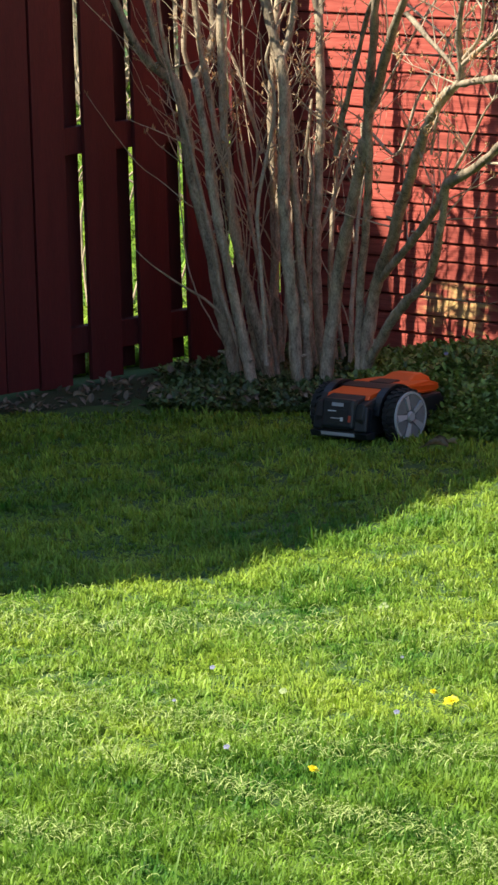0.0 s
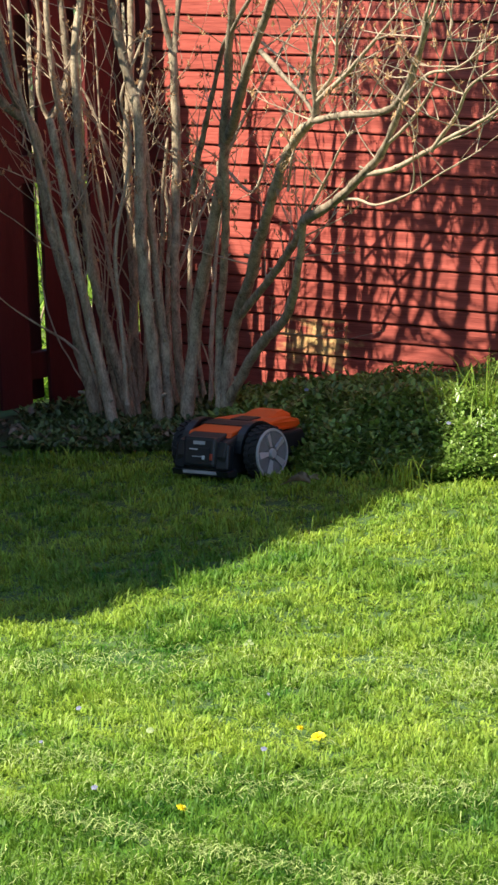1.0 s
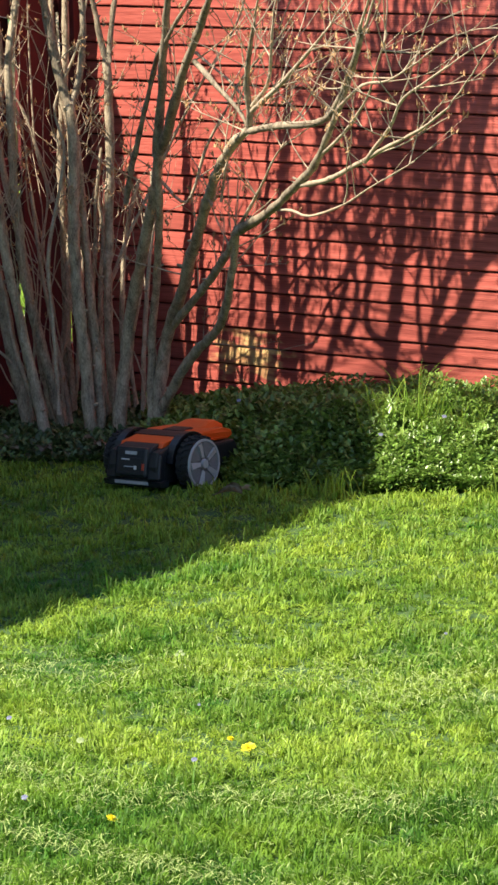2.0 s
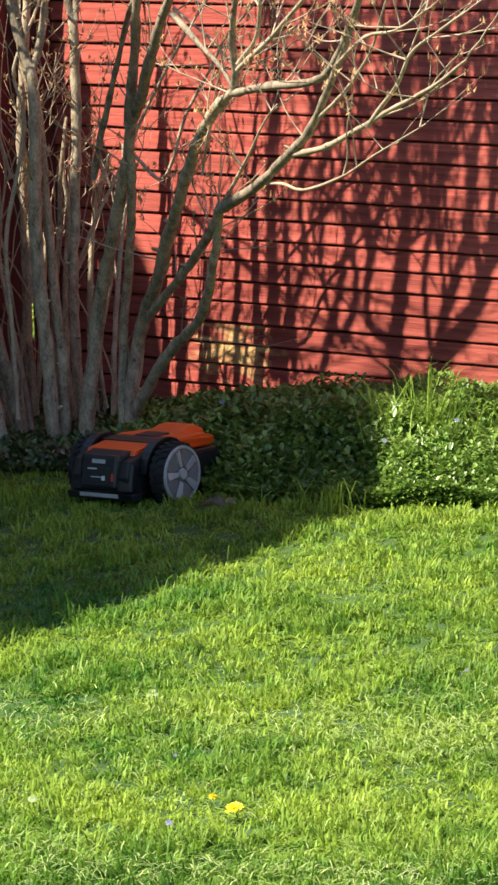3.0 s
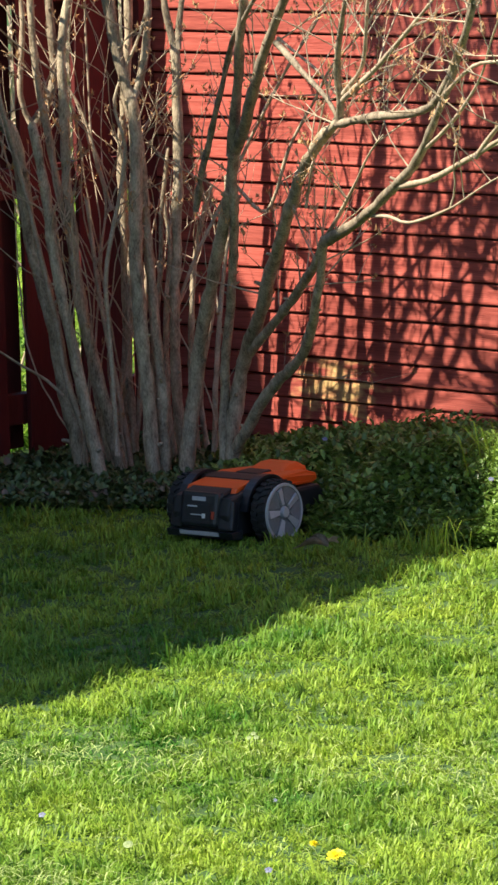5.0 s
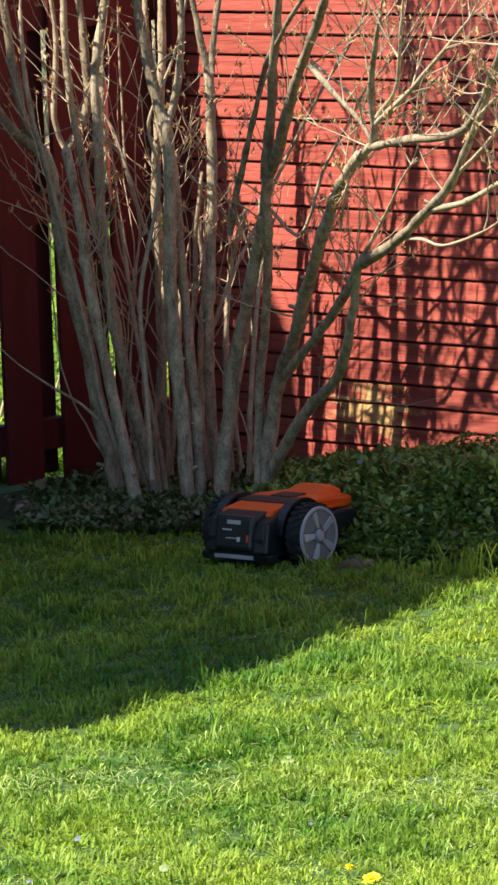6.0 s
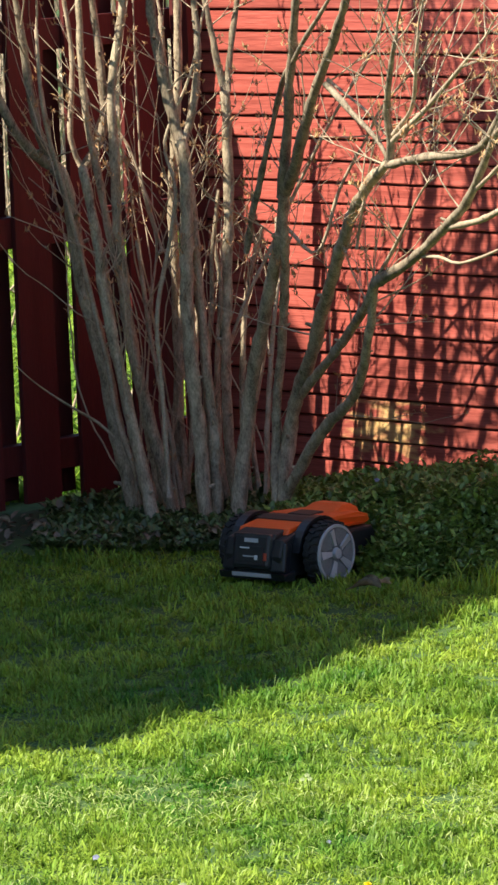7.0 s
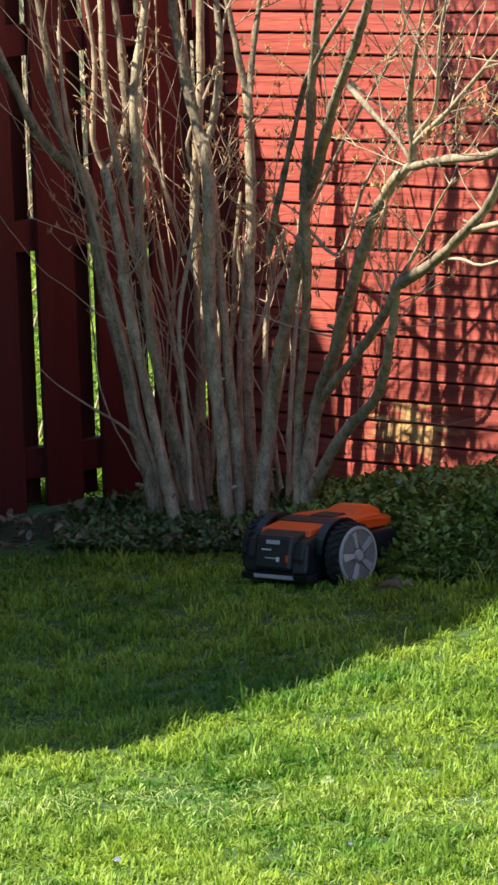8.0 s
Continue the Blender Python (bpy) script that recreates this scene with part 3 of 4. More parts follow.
stem([(-0.24, 18.59, 1.07), (-0.13, 18.46, 0.99), (-0.04, 18.36, 1.23), (0.05, 18.26, 1.39), (0.13, 18.16, 1.54), (0.27, 18.00, 1.70)], 0.008, 0.004)
stem([(-0.07, 18.39, 1.63), (0.07, 18.23, 1.52), (0.17, 18.12, 1.42), (0.29, 17.98, 1.54)], 0.007, 0.004)
stem([(-0.67, 18.90, -0.01), (-0.63, 18.90, 0.38), (-0.60, 18.90, 0.72), (-0.60, 18.90, 0.97)], 0.014, 0.008)
stem([(-0.51, 18.70, 0.02), (-0.53, 18.70, 0.31), (-0.52, 18.70, 0.61), (-0.50, 18.70, 0.86), (-0.52, 18.70, 1.03)], 0.017, 0.010)
stem([(-0.39, 18.90, 0.01), (-0.41, 18.90, 0.28), (-0.36, 18.90, 0.54), (-0.33, 18.90, 0.75), (-0.32, 18.90, 0.90)], 0.015, 0.008)
stem([(-0.77, 18.80, 0.01), (-0.84, 18.80, 0.27), (-0.90, 18.80, 0.55), (-0.92, 18.80, 0.78), (-0.94, 18.80, 0.99)], 0.015, 0.008)
stem([(-0.36, 18.60, 0.07), (-0.34, 18.60, 0.36), (-0.31, 18.60, 0.65), (-0.28, 18.60, 0.90), (-0.28, 18.60, 1.11)], 0.014, 0.009)
stem([(-0.67, 18.55, 0.04), (-0.71, 18.55, 0.34), (-0.75, 18.55, 0.59), (-0.78, 18.55, 0.84), (-0.80, 18.55, 1.05)], 0.012, 0.007)
# unseen upper stems, set towards the sun from the wall shadows they cast
stem([(-0.98, 18.72, 2.06), (-0.88, 18.22, 2.13), (-0.78, 17.73, 2.30)], 0.0062, 0.0052)
stem([(-0.78, 17.73, 2.30), (-0.75, 17.70, 2.57), (-0.72, 17.67, 2.86), (-0.72, 17.67, 3.19), (-0.69, 17.64, 3.51), (-0.65, 17.60, 3.72)], 0.0269, 0.0186)
stem([(-0.98, 18.72, 2.06), (-0.81, 18.15, 2.11), (-0.63, 17.59, 2.26)], 0.0062, 0.0052)
stem([(-0.63, 17.59, 2.26), (-0.60, 17.55, 2.50), (-0.53, 17.49, 2.71), (-0.48, 17.44, 2.96), (-0.45, 17.41, 3.32)], 0.0186, 0.0114)
stem([(-1.20, 18.50, 2.05), (-0.92, 18.05, 2.17), (-0.64, 17.60, 2.39)], 0.0062, 0.0052)
stem([(-0.64, 17.60, 2.39), (-0.66, 17.61, 2.66), (-0.61, 17.57, 2.91), (-0.53, 17.49, 3.16), (-0.48, 17.44, 3.52)], 0.0124, 0.0083)
stem([(-1.44, 18.24, 2.00), (-1.29, 18.16, 2.08), (-1.15, 18.08, 2.27)], 0.0062, 0.0052)
stem([(-1.15, 18.08, 2.27), (-1.14, 18.08, 2.50), (-1.09, 18.03, 2.71), (-1.11, 18.04, 2.96), (-1.04, 17.98, 3.21), (-1.01, 17.95, 3.59)], 0.0145, 0.0083)
stem([(-0.77, 17.72, 2.40), (-0.87, 17.81, 2.48), (-0.85, 17.80, 2.69), (-0.81, 17.75, 2.94), (-0.77, 17.72, 3.23), (-0.77, 17.72, 3.59)], 0.0165, 0.0093)
stem([(-1.22, 18.43, 2.03), (-1.13, 18.21, 2.10), (-1.04, 17.98, 2.27)], 0.0062, 0.0052)
stem([(-1.04, 17.98, 2.27), (-0.99, 17.93, 2.51), (-0.93, 17.87, 2.78), (-0.87, 17.81, 2.97), (-0.78, 17.73, 3.18), (-0.72, 17.67, 3.47)], 0.0155, 0.0083)
stem([(-0.96, 17.90, 2.39), (-1.02, 17.96, 2.55), (-1.03, 17.97, 2.78), (-0.98, 17.92, 3.03), (-1.00, 17.94, 3.30), (-0.93, 17.87, 3.63)], 0.0103, 0.0062)
stem([(-0.77, 17.71, 2.69), (-0.67, 17.62, 2.86), (-0.65, 17.60, 3.11), (-0.58, 17.54, 3.36), (-0.54, 17.49, 3.64)], 0.0093, 0.0052)
stem([(-1.44, 18.24, 2.00), (-1.33, 18.20, 2.08), (-1.23, 18.16, 2.26)], 0.0062, 0.0052)
stem([(-1.23, 18.16, 2.26), (-1.22, 18.15, 2.53), (-1.22, 18.15, 2.81), (-1.20, 18.14, 3.08), (-1.18, 18.11, 3.37), (-1.19, 18.12, 3.71)], 0.0248, 0.0165)
stem([(-1.22, 18.43, 2.03), (-1.09, 18.17, 2.16), (-0.96, 17.90, 2.39)], 0.0062, 0.0052)
stem([(-0.96, 17.90, 2.39), (-0.91, 17.85, 2.60), (-0.92, 17.86, 2.76), (-0.95, 17.89, 2.93), (-0.92, 17.86, 3.20), (-0.93, 17.87, 3.51)], 0.0145, 0.0083)
stem([(-0.98, 18.72, 2.06), (-0.78, 18.13, 2.23), (-0.58, 17.54, 2.50)], 0.0062, 0.0052)
stem([(-0.58, 17.54, 2.50), (-0.60, 17.55, 2.75), (-0.63, 17.58, 2.95), (-0.60, 17.56, 3.23), (-0.56, 17.51, 3.60)], 0.0103, 0.0062)

# unseen limbs added overhead to cast shadows on the wall's right part
stem([(-0.60, 18.35, 2.00), (-0.62, 18.00, 2.10), (-0.63, 17.59, 2.30)], 0.0062, 0.0052)
stem([(-0.63, 17.59, 2.30), (-0.50, 17.45, 2.55), (-0.38, 17.34, 2.86), (-0.23, 17.20, 3.15), (-0.12, 17.08, 3.45), (0.02, 16.96, 3.75)], 0.026, 0.014)
stem([(-0.55, 17.50, 2.45), (-0.43, 17.40, 2.65), (-0.40, 17.36, 3.10), (-0.33, 17.30, 3.55), (-0.26, 17.23, 4.15)], 0.017, 0.009)
stem([(-0.30, 17.27, 3.00), (-0.18, 17.15, 3.25), (-0.14, 17.10, 3.60), (-0.06, 17.03, 3.95)], 0.014, 0.008)
stem([(-0.46, 17.42, 2.70), (-0.52, 17.44, 3.00), (-0.50, 17.40, 3.35), (-0.44, 17.35, 3.80)], 0.014, 0.008)


def sprays():
    """Thin twigs off the stems, their upper growth above, and the buds."""
    rnd = random.Random(11)
    twigs, buds = bmesh.new(), []

    def grow(p, d, length, r, depth):
        line = [p]
        n = max(3, int(length / 0.06))
        for _ in range(n):
            d = (d + Vector((rnd.uniform(-1, 1), rnd.uniform(-1, 1), rnd.uniform(-0.6, 1.0))) * 0.16).normalized()
            q = line[-1] + d * (length / n)
            q.y = min(q.y, wall_y(q.x) - 0.08)
            line.append(q)
        tube(twigs, line, r, r * 0.45, 5, 0.05)
        for q in line[2::2]:
            if rnd.random() < 0.12:
                buds.append(q)
        buds.append(line[-1])
        if depth:
            for _ in range(depth + 1):
                k = rnd.randrange(1, len(line))
                e = (d + Vector((rnd.uniform(-1, 1), rnd.uniform(-1, 1), rnd.uniform(-0.2, 0.8))) * 0.8).normalized()
                grow(line[k], e, length * rnd.uniform(0.35, 0.65), r * 0.6, depth - 1)

    for line, r0, r1 in list(stem_lines):
        top = line[-1]
        if top.z > 1.6:
            d = (line[-1] - line[-4]).normalized()
            for _ in range(1):
                e = (d + Vector((rnd.uniform(-1, 1), rnd.uniform(-1, 0.4), rnd.uniform(0.2, 0.8))) * 0.3).normalized()
                grow(top, e, rnd.uniform(0.4, 0.8), min(0.006, max(0.003, r1 * 0.7)), 1)
        high = [p for p in line if p.z > 0.75]
        if line[-1].x > 0.05 and line[-1].z < 2.3 and r1 < 0.02:
            for _ in range(4):
                p = rnd.choice(line[len(line) // 3:])
                e = Vector((rnd.uniform(-0.5, 1.0), rnd.uniform(-0.8, 0.3), rnd.uniform(-0.1, 1))).normalized()
                grow(p, e, rnd.uniform(0.12, 0.38), rnd.uniform(0.0022, 0.004), 1)
        crown = line[-1].z > 2.6
        if crown:
            for _ in range(8):
                p = rnd.choice(line[len(line) // 5:])
                e = Vector((rnd.uniform(-0.6, 0.7), rnd.uniform(-0.4, 0.4), rnd.uniform(0.4, 1))).normalized()
                grow(p, e, rnd.uniform(0.25, 0.6), rnd.uniform(0.003, 0.007), 1)
        for _ in range(3 if r0 > 0.012 else 1):
            if high:
                p = rnd.choice(high)
                e = Vector((rnd.uniform(-0.9, 0.9), rnd.uniform(-0.9, 0.3), rnd.uniform(0.3, 1))).normalized()
                grow(p, e, rnd.uniform(0.15, 0.45), rnd.uniform(0.0022, 0.004), 1)
    for _ in range(19):
        x = rnd.uniform(-0.95, -0.25)
        out = (x + 0.55) * 0.55
        p = Vector((x, rnd.uniform(18.4, 18.95), 0))
        grow(p, Vector((out + rnd.uniform(-0.12, 0.12), rnd.uniform(-0.1, 0.1), 1)).normalized(), rnd.uniform(0.8, 2.0), rnd.uniform(0.002, 0.0055), 1)
    # unseen upper limbs of the crown, added to shade the upper wall
    for line, r0, r1 in list(stem_lines):
        if line[-1].z > 3.0:
            middle = [p for p in line if 2.65 < p.z < 3.4]
            for _ in range(3 if middle else 0):
                e = Vector((rnd.uniform(-0.3, 0.7), rnd.uniform(-0.4, 0.4), rnd.uniform(0.2, 0.9))).normalized()
                grow(rnd.choice(middle), e, rnd.uniform(0.5, 0.9), rnd.uniform(0.008, 0.014), 2)
    tagged(part("twig_growth", twigs, TWIG, shrub, "thin pale brown twigs", smooth=True), kind="stuff")
    pts = np.array([tuple(p) for p in buds])
    pts = np.repeat(pts, 4, 0)
    n = len(pts)
    r = np.random.default_rng(8)
    place = pts + (r.random((n, 3)) - 0.5) * 0.020
    size = (0.010 + 0.018 * r.random((n, 1))) * np.array([[0.5, 1, 1]])
    shape = [(-0.5, 0, 0), (0, 0.25, 0.3), (0.5, 0, 0), (0, 0.1, 1.1)]
    tips = scatter("bud_growth", shape, [(0, 1, 3), (1, 2, 3)], place, turns(r.random(n) * math.tau, (r.random(n) - 0.5) * 2.4), size, BUD, shrub)
    tagged(tips, "small swelling reddish buds", kind="stuff")


sprays()

# ---- groundcover bed ----
LEAF = [(0, 0, 0), (-0.42, 0.35, 0.10), (0.42, 0.35, 0.10), (-0.34, 0.72, 0.10), (0.34, 0.72, 0.10), (0, 1.0, -0.06), (0, 0.5, -0.02)]
LEAF_F = [(0, 2, 6), (0, 6, 1), (1, 6, 3), (6, 2, 4), (3, 6, 5), (6, 4, 5)]


def bed_height(x, y):
    front, back = bed_front(x), np.minimum(wall_y(x), fence_y(x))
    h = np.interp(x, [-2.2, -1.25, -0.95, -0.45, -0.15, 0.15, 0.5, 0.9, 1.6], [0.008, 0.012, 0.035, 0.045, 0.10, 0.205, 0.24, 0.245, 0.25])
    rise = np.clip((y - front - 0.07 * waves(x * 7, x * 3, 6)) / (0.18 + 1.1 * h), 0.05, 1) ** 0.65
    return h * rise * (1 + 0.32 * waves(x * 4.5, y * 4.5, 4)) * (1 - 0.35 * np.clip((y - front - 0.7) / 1.2, 0, 1))


bm = bmesh.new()
gx = [-2.2 + 0.07 * i for i in range(54)]
rows = []
for x in gx:
    f, b = float(bed_front(x)), float(min(wall_y(x), fence_y(x))) - 0.03
    rows.append([bm.verts.new((x, f + (b - f) * k / 20, float(bed_height(x, f + (b - f) * k / 20)) * 0.78 - 0.012)) for k in range(21)])
for p, q in zip(rows, rows[1:]):
    for k in range(20):
        bm.faces.new((p[k], q[k], q[k + 1], p[k + 1]))
bed = obj("garden_bed", bm, SOIL, smooth=True)
tagged(bed, "dark soil of a planted bed along wall and fence", "bed", kind="structure")


def groundcover(name, count, x0, x1, mat, label, size0):
    x = x0 + (x1 - x0) * rng.random(count)
    f, b = bed_front(x), np.minimum(wall_y(x), fence_y(x)) - 0.05
    y = f + (b - f) * rng.random(count) ** 1.6 - 0.03
    h = bed_height(x, np.maximum(y, f + 0.004))
    z = h * (0.72 + 0.36 * rng.random(count)) * np.where(rng.random(count) < 0.35, rng.random(count), 1)
    place = np.stack([x, y, z], -1)
    s = size0 * (0.6 + 0.8 * rng.random((count, 1)))
    ob = scatter(name, LEAF, LEAF_F, place, turns(rng.random(count) * math.tau, (rng.random(count) - 0.3) * 1.6), s * np.array([[0.62, 1, 1]]), mat)
    return tagged(ob, label, "groundcover", kind="stuff")


groundcover("vinca_groundcover", 34000, -0.35, 0.58, VINCA, "dense dark green glossy periwinkle before the red wall", 0.030)
# lighter copy of the same leaves where the sun reaches the bed
groundcover("vinca_groundcover", 42000, 0.56, 1.55, LEAF_LIT, "periwinkle at the wall's foot, its leaf colour lightened for sun", 0.025)
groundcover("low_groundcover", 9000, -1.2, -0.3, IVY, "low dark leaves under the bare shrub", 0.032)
groundcover("leaf_litter", 320, -2.1, -0.2, LITTER, "brown dead leaves scattered on the bed", 0.04)


# ---- robot mower ----
def mower(m):
    top = thing("robot_mower", m, "orange and black robot mower with silver wheel rims", "lawn mower")

    def plate(name, pts, thick, mat, bevel=0.004, label="", at=None, parent=None):
        bm = bmesh.new()
        extrude_outline(bm, pts, thick, at, bevel)
        return part(name, bm, mat, parent or top, label)

    body = [(0.165, 0.040), (0.195, 0.060), (0.200, 0.120), (0.180, 0.175), (0.10, 0.192), (-0.10, 0.180), (-0.27, 0.135), (-0.285, 0.075), (-0.25, 0.040)]
    plate("body", body, 0.25, BLACK, 0.010)
    plate("front_cover", [(-0.06, 0.075), (-0.06, 0.166), (-0.27, 0.156), (-0.296, 0.12), (-0.298, 0.07), (-0.26, 0.055)], 0.31, BLACK, 0.012, "black plastic front cover")
    plate("top_cover", [(0.190, 0.172), (0.176, 0.192), (0.118, 0.204), (0.118, 0.18)], 0.175, BLACK, 0.006)
    plate("hood", [(0.138, 0.186), (0.126, 0.2035), (0.035, 0.214), (0.030, 0.190), (0.120, 0.176)], 0.215, ORANGE, 0.005, "orange plastic hood")
    plate("centre_lid", [(0.040, 0.196), (0.035, 0.218), (-0.015, 0.222), (-0.075, 0.215), (-0.075, 0.185)], 0.25, BLACK, 0.006, "black lid across the hood")
    bm = bmesh.new()
    extrude_outline(bm, [(-0.045, 0.178), (-0.045, 0.214), (-0.10, 0.216), (-0.245, 0.206), (-0.295, 0.190), (-0.304, 0.166), (-0.275, 0.156), (-0.14, 0.168)], 0.29, None, 0.010)
    for v in bm.verts:
        if v.co.x < -0.2:
            v.co.y *= 0.84
    part("nose_cover", bm, ORANGE, top, "orange plastic nose cover")
    bm = bmesh.new()
    extrude_outline(bm, [(-0.13, 0.200), (-0.185, 0.219), (-0.225, 0.231), (-0.268, 0.229), (-0.294, 0.212), (-0.300, 0.182), (-0.15, 0.180)], 0.17, None, 0.014)
    for v in bm.verts:
        v.co.y *= 1.0 - 0.9 * max(0.0, v.co.z - 0.205) / 0.1
    part("raised_hump", bm, ORANGE, top, "orange hump on the nose cover")
    bm = bmesh.new()
    box(bm, (-0.14, -0.05, 0.205), (-0.06, 0.05, 0.221), 0.006)
    stop = part("stop_key", bm, BLACK, top)
    # panel end
    tilt = Matrix.Translation((0.188, 0, 0.128)) @ pose(0, 0, 0, 0, -12, 0)
    bm = bmesh.new()
    box(bm, (-0.02, -0.083, -0.056), (0.022, 0.083, 0.066), 0.014, tilt)
    panel = part("control_panel", bm, DARK_GREY, top, "dark grey control panel")
    bm = bmesh.new()
    box(bm, (0.021, -0.056, -0.034), (0.0245, 0.056, 0.022), 0.002, tilt)
    screen = part("screen", bm, BLACK, panel, "black glossy screen")
    for lo, hi, mat, name in (((0.0235, -0.046, 0.012), (0.026, -0.004, 0.017), PRINT, "print_bar"), ((0.0235, -0.03, -0.016), (0.026, 0.022, -0.012), SILVER, "print_bar"),
                              ((0.0235, 0.020, -0.025), (0.026, 0.034, -0.009), PRINT, "print_mark"), ((0.0195, 0.060, -0.026), (0.026, 0.071, 0.000), RED_KEY, "button"),
                              ((0.0205, -0.03, 0.034), (0.0235, 0.03, 0.048), SILVER, "badge")):
        bm = bmesh.new()
        box(bm, lo, hi, 0.001, tilt)
        part(name, bm, mat, panel)
    for s in (-1, 1):
        bm = bmesh.new()
        box(bm, (-0.03, -0.030, -0.055), (0.012, 0.030, 0.048), 0.008, Matrix.Translation((0.182, s * 0.105, 0.118)) @ pose(0, 0, 0, 0, -14, s * 8))
        part("corner_cheek", bm, DARK_GREY, top)
    plate("skirt", [(0.150, 0.030), (0.205, 0.038), (0.212, 0.062), (0.150, 0.066)], 0.29, DARK_GREY, 0.005)
    plate("lower_strip", [(0.206, 0.046), (0.2135, 0.048), (0.2145, 0.062), (0.207, 0.062)], 0.17, SILVER, 0.0015, "grey moulded strip")
    # wheel arches and wheels
    R = 0.112
    for s in (-1, 1):
        arc = [(0.012 + 0.127 * math.cos(a), 0.108 + 0.127 * math.sin(a)) for a in [radians(8 + 12 * k) for k in range(14)]]
        arc += [(0.012 + 0.118 * math.cos(a), 0.108 + 0.118 * math.sin(a)) for a in [radians(164 - 12 * k) for k in range(14)]]
        plate("wheel_arch", arc, 0.036, DARK_GREY, 0.0, "", Matrix.Translation((0, s * 0.137, 0)))
        wheel = new("wheel")
        wheel.parent, wheel.location = top, (0.012, s * 0.185, R - 0.004)
        turn = pose(0, 0, 0, -90 * s, 0, 0)
        bm = bmesh.new()
        cyl(bm, R - 0.006, R - 0.006, 0.058, turn, 40)
        for k in range(24):
            a = math.tau * k / 24
            for w in (-1, 1):
                box(bm, (-0.007, w * 0.015 - 0.013, R - 0.010), (0.007, w * 0.015 + 0.013, R), 0.0, Matrix.Rotation(a + w * 0.065, 4, "Y") @ pose(0, 0, 0, 0, 0, 16 * w))
        part("tyre", bm, RUBBER, wheel, "black treaded tyre")
        bm = bmesh.new()
        cyl(bm, 0.094, 0.094, 0.006, Matrix.Translation((0, s * 0.0285, 0)) @ turn, 40)
        rim = part("rim", bm, RIM_DARK, wheel, "silver grey five-spoke rim")
        bm = bmesh.new()
        rings = []
        for r, h in ((0.089, 0.030), (0.091, 0.036), (0.099, 0.036), (0.101, 0.028)):
            rings.append([bm.verts.new((r * math.cos(math.tau * k / 48), s * h, r * math.sin(math.tau * k / 48))) for k in range(48)])
        for p, q in zip(rings, rings[1:]):
            for k in range(48):
                bm.faces.new((p[k], p[(k + 1) % 48], q[(k + 1) % 48], q[k]))
        bmesh.ops.recalc_face_normals(bm, faces=bm.faces)
        cyl(bm, 0.022, 0.017, 0.012, Matrix.Translation((0, s * 0.036, 0)) @ turn, 24)
        for k in range(5):
            # broad slanted spoke facets, lighter as if lit, between shallow darkened panels
            turn5 = Matrix.Rotation(math.tau * (k + 0.18) / 5, 4, "Y")
            facet = [(-0.007, 0.026), (0.009, 0.030), (0.017, 0.083), (-0.011, 0.086)]
            extrude_outline(bm, facet, 0.008, turn5 @ Matrix.Translation((0, s * 0.0335, 0)) @ Matrix.Rotation(s * 0.22, 4, "Z"))
            panel_bm = bmesh.new()
            wedge = [(0.0, 0.030), (0.026, 0.056), (0.034, 0.078), (0.018, 0.087), (0.0, 0.0895), (-0.018, 0.087), (-0.034, 0.078), (-0.026, 0.056)]
            extrude_outline(panel_bm, wedge, 0.006, Matrix.Translation((0, s * 0.0305, 0)) @ Matrix.Rotation(math.tau * (k + 0.68) / 5, 4, "Y"))
            part("rim_panel", panel_bm, RIM_SHADED, rim)
        part("spokes", bm, SILVER, rim, "silver grey moulded spokes")
    # swivel front wheels
    for s in (-1, 1):
        caster = new("caster")
        caster.parent, caster.location = top, (-0.225, s * 0.085, 0.035)
        bm = bmesh.new()
        cyl(bm, 0.034, 0.034, 0.03, pose(0, 0, 0, 90, 0, 0), 20)
        part("caster_wheel", bm, RUBBER, caster)
    return top


mower(pose(-0.248, 17.10, -0.012, 0, 1.8, -128))


# ---- flowers and small things on the lawn ----
def dandelion(at, lean, r=0.019):
    top = thing("dandelion", pose(*at, lean[0], lean[1], lean[2]), "yellow dandelion flower open in the grass", "flower", "dandelions in the lawn")
    bm = bmesh.new()
    tube(bm, smooth_line([(0, 0, -0.02), (0.003, 0, 0.01), (0, 0.002, 0.035)], 0.01), 0.0022, 0.0018, 6, 0.0)
    part("stalk", bm, LEAF_LIT, top)
    r2 = random.Random(3)
    bm = bmesh.new()
    for ring, n, tip in ((1.0, 15, 0.25), (0.75, 18, 0.5), (0.55, 14, 0.8), (0.3, 8, 1.0)):
        for k in range(n):
            a = math.tau * (k + r2.random() * 0.6) / n
            d, w = Vector((math.cos(a), math.sin(a), 0)), Vector((-math.sin(a), math.cos(a), 0)) * 0.0022
            e = d * r * ring * (0.8 + 0.35 * r2.random()) + Vector((0, 0, 0.034 + 0.009 * tip))
            c = d * 0.003 + Vector((0, 0, 0.036))
            v = [bm.verts.new(c - w * 0.6), bm.verts.new(c + w * 0.6), bm.verts.new(e + w), bm.verts.new(e - w)]
            bm.faces.new(v)
    part("petals", bm, YELLOW, top, "yellow ray petals")


dandelion((0.073, 11.90, 0.0), (26, -8, 0), 0.023)
dandelion((0.005, 12.05, -0.004), (28, 10, 20), 0.012)
dandelion((-0.34, 11.02, 0.0), (30, 12, 40), 0.018)


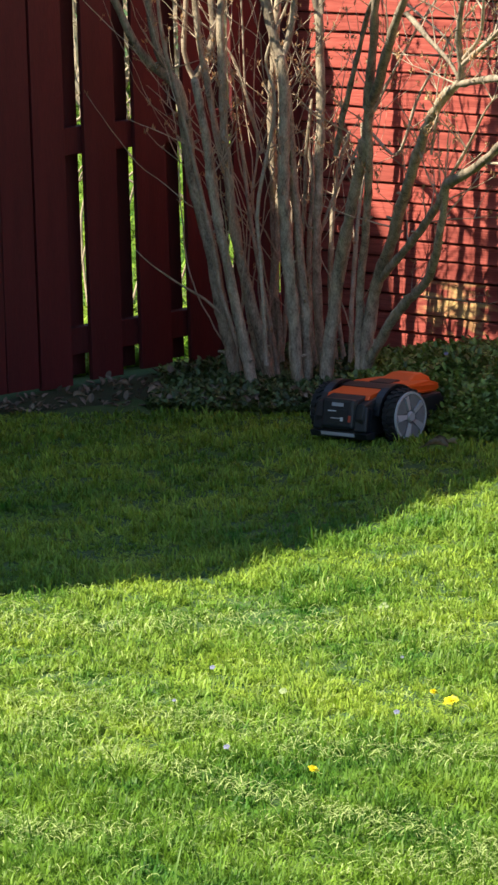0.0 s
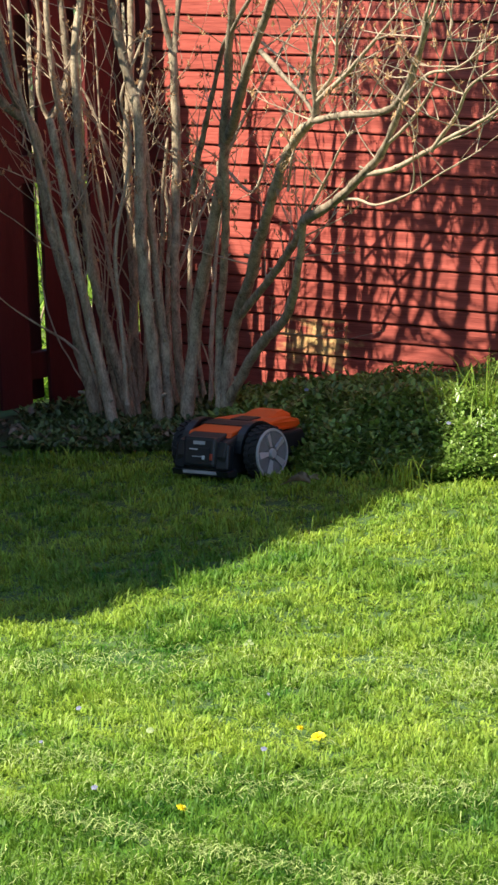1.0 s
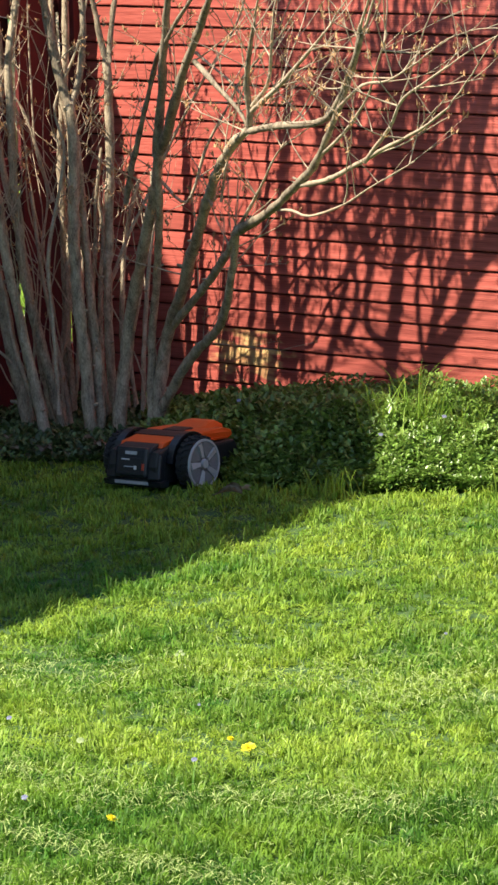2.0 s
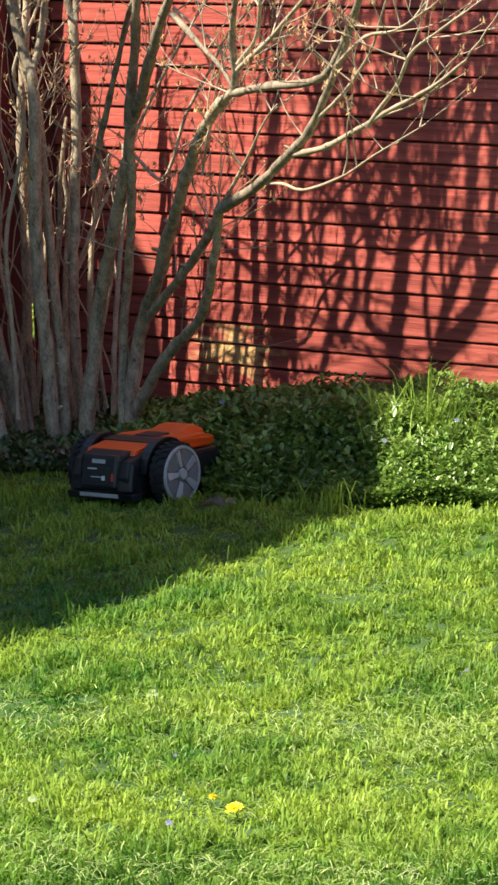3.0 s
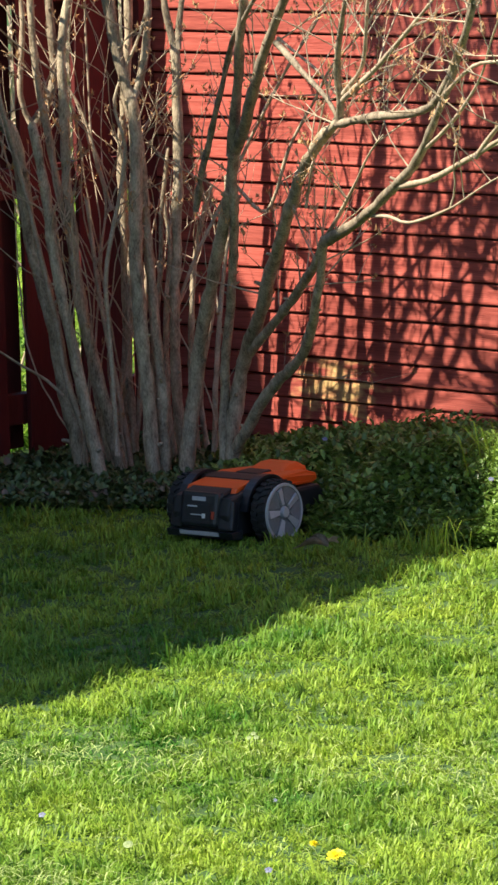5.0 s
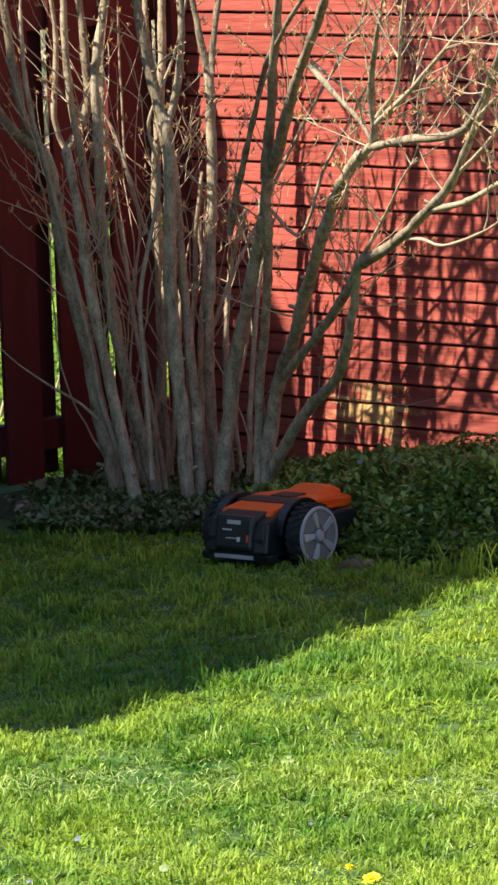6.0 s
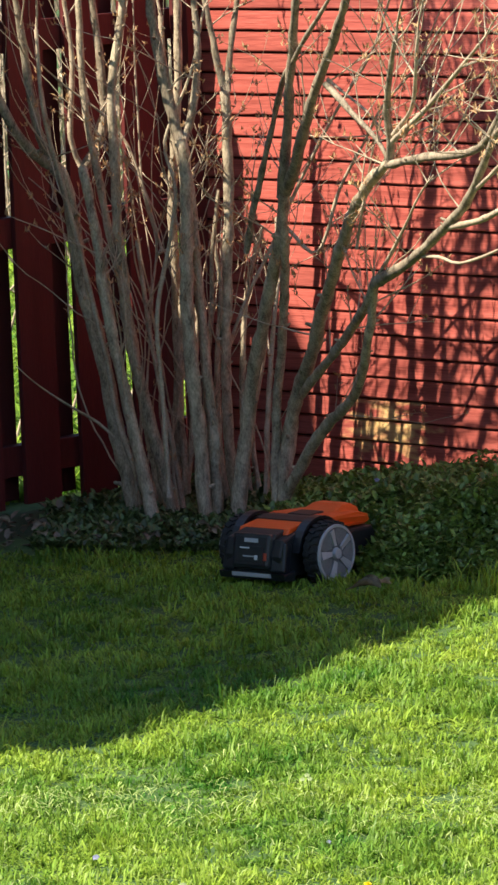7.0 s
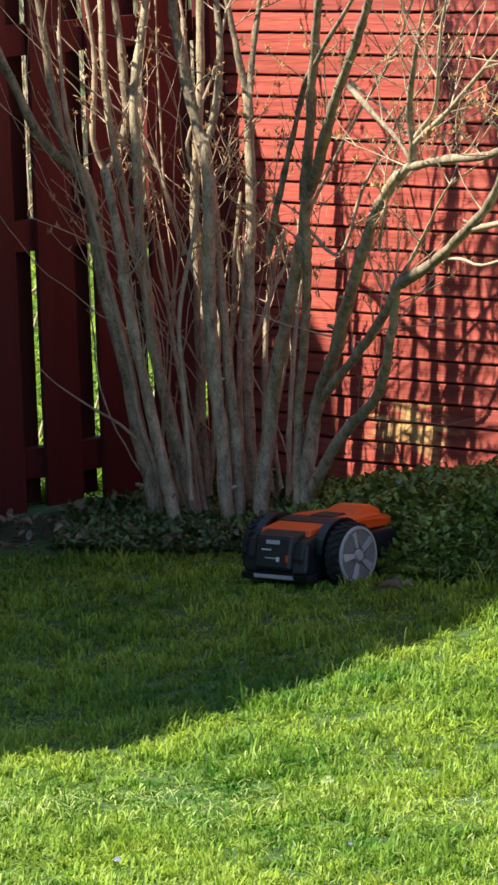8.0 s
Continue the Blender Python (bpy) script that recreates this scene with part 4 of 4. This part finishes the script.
def small_flower(x, y, z, r, mat, label, petals=5):
    top = thing("small_flower", pose(x, y, z, 35, 0, 20 * x), label, "flower", "small flowers in the garden")
    bm = bmesh.new()
    for k in range(petals):
        a = math.tau * k / petals
        t2 = Matrix.Rotation(a, 4, "Z")
        v = [bm.verts.new(t2 @ Vector(p)) for p in ((0, 0, 0), (0.45 * r, 0.5 * r, 0.1 * r), (0.32 * r, r, 0), (-0.32 * r, r, 0), (-0.45 * r, 0.5 * r, 0.1 * r))]
        bm.faces.new(v)
    part("petals", bm, mat, top)
    bm = bmesh.new()
    tube(bm, [Vector((0, 0, -0.05)), Vector((0, 0, -0.02)), Vector((0, 0, 0.0))], 0.0015, 0.0015, 5, 0)
    part("stalk", bm, LEAF_LIT, top)


r3 = random.Random(21)
for dx, dy in ((0, 0), (0.012, 0.03), (0.02, -0.02)):
    small_flower(-0.16 + dx, 13.29 + dy, 0.045 + 0.01 * r3.random(), 0.0075, WHITE_PETAL, "tiny pale flower in the lawn")
# pale green round leaf, built with the flower shape
small_flower(-0.44, 11.99, 0.05, 0.012, WHITE_PETAL, "pale green round leaf in the lawn", 8)
for _ in range(7):
    y = r3.uniform(10.3, 14.6)
    small_flower(y * r3.uniform(-0.09, 0.075), y, r3.uniform(0.035, 0.055), r3.uniform(0.006, 0.010), VIOLET, "tiny pale flower in the lawn")
for x, y, z in ((0.06, 17.45, 0.27), (0.62, 16.85, 0.20), (0.88, 17.0, 0.24)):
    small_flower(x, y - 0.04, z + 0.010, 0.010, VIOLET, "pale blue periwinkle flower among dark leaves")


def fallen_leaf(x, y, z, rz, size):
    bm = bmesh.new()
    rows2 = []
    for i in range(7):
        u = i / 6
        w = size * 0.36 * math.sin(math.pi * min(0.98, u + 0.06)) * (1 + 0.35 * math.sin(u * 17))
        rows2.append([bm.verts.new((v * w, (u - 0.5) * size, 0.25 * size * v * v * (0.6 + 0.5 * math.sin(5 * u)) + 0.08 * size * math.sin(4 * u))) for v in (-1, -0.5, 0, 0.5, 1)])
    for p, q in zip(rows2, rows2[1:]):
        for k in range(4):
            bm.faces.new((p[k], p[k + 1], q[k + 1], q[k]))
    bmesh.ops.solidify(bm, geom=bm.faces[:], thickness=0.001)
    ob = obj("fallen_leaf", bm, DRY_LEAF, smooth=True)
    ob.matrix_world = pose(x, y, z, 0, 0, rz)
    tagged(ob, "curled dry brown leaf lying on the grass", "leaf", "fallen leaves")


fallen_leaf(0.005, 16.40, 0.062, 75, 0.12)
fallen_leaf(0.07, 16.47, 0.06, -40, 0.085)
for _ in range(16):
    x = r3.uniform(-1.6, -0.45)
    fallen_leaf(x, float(bed_front(x)) + r3.uniform(-0.12, 0.3), 0.06, r3.uniform(0, 360), r3.uniform(0.04, 0.07))


def tall_tuft(name, x0, y0, z0, spread, count, height, label):
    x, y = x0 + rng.normal(0, spread, count), y0 + rng.normal(0, spread * 0.6, count)
    tall = height * (0.5 + 0.6 * rng.random(count))
    size = np.stack([0.004 + 0.003 * rng.random(count), tall * (0.3 + 0.7 * rng.random(count)), tall], -1)
    ob = scatter(name, BLADE, BLADE_F, np.stack([x, y, np.full(count, z0)], -1), turns(rng.random(count) * math.tau, -0.2 * rng.random(count)), size, GRASS)
    tagged(ob, label, "grass", kind="stuff")


tall_tuft("tall_grass", 0.74, 17.20, 0.02, 0.09, 150, 0.40, "long uncut grass in the sun by the wall")
tall_tuft("tall_grass", 1.0, 17.10, 0.02, 0.17, 130, 0.33, "long uncut grass in the sun by the wall")
tall_tuft("tall_grass", 0.42, 16.62, 0.0, 0.05, 60, 0.12, "longer grass blades at the bed's edge")


# ---- beyond the fence ----
def meadow(count):
    y = 18.6 + 15.5 * rng.random(count) ** 1.3
    x = y * (-0.125 + 0.10 * rng.random(count))
    keep = y > fence_y(x) + 0.35
    x, y = x[keep], y[keep]
    count = len(x)
    tall = 0.06 + 0.08 * rng.random(count)
    size = np.stack([0.012 + 0.012 * rng.random(count), tall, tall], -1)
    ob = scatter("meadow_grass", BLADE, BLADE_F, np.stack([x, y, np.zeros(count) - 0.012], -1), turns(rng.random(count) * math.tau, -0.5 * rng.random(count)), size, GRASS)
    tagged(ob, "sunlit grass beyond the fence", "grass", kind="stuff")


meadow(45000)


def thicket():
    top = thing("thicket", pose(-2.6, 31.0, 0), "grey brown bare brush beyond the fence", "brush", kind="stuff")
    bm = bmesh.new()
    r4 = random.Random(5)
    for _ in range(420):
        p = Vector((r4.uniform(-2.6, 2.2), r4.uniform(-1.2, 1.2), 0))
        d = Vector((r4.uniform(-0.5, 0.5), r4.uniform(-0.5, 0.5), 1)).normalized()
        line = [p]
        for _ in range(5):
            d = (d + Vector((r4.uniform(-0.4, 0.4), r4.uniform(-0.4, 0.4), 0.1))).normalized()
            line.append(line[-1] + d * r4.uniform(0.25, 0.6))
        tube(bm, line, r4.uniform(0.008, 0.03), 0.005, 5, 0)
    part("branches", bm, TWIG, top)


thicket()
bm = bmesh.new()
line = smooth_line([(-2.1, 20.9, 0.02), (-1.9, 20.85, 0.7), (-1.6, 20.8, 1.0), (-1.3, 20.9, 1.3)], 0.05)
tube(bm, line, 0.012, 0.006, 6)
for k in range(26):
    r5 = random.Random(k)
    x = r5.uniform(-2.6, -0.9)
    line = smooth_line([(x, 20.6, 0.0), (x + r5.uniform(-0.2, 0.2), 20.7, 0.5), (x + r5.uniform(-0.5, 0.5), 20.7, 1.0), (x + r5.uniform(-0.8, 0.8), 20.8, 1.7)], 0.08)
    tube(bm, line, 0.007, 0.003, 5)
brush = obj("bramble", bm, TWIG, smooth=True)
tagged(brush, "thin bare bramble canes behind the fence", "bramble", kind="stuff")
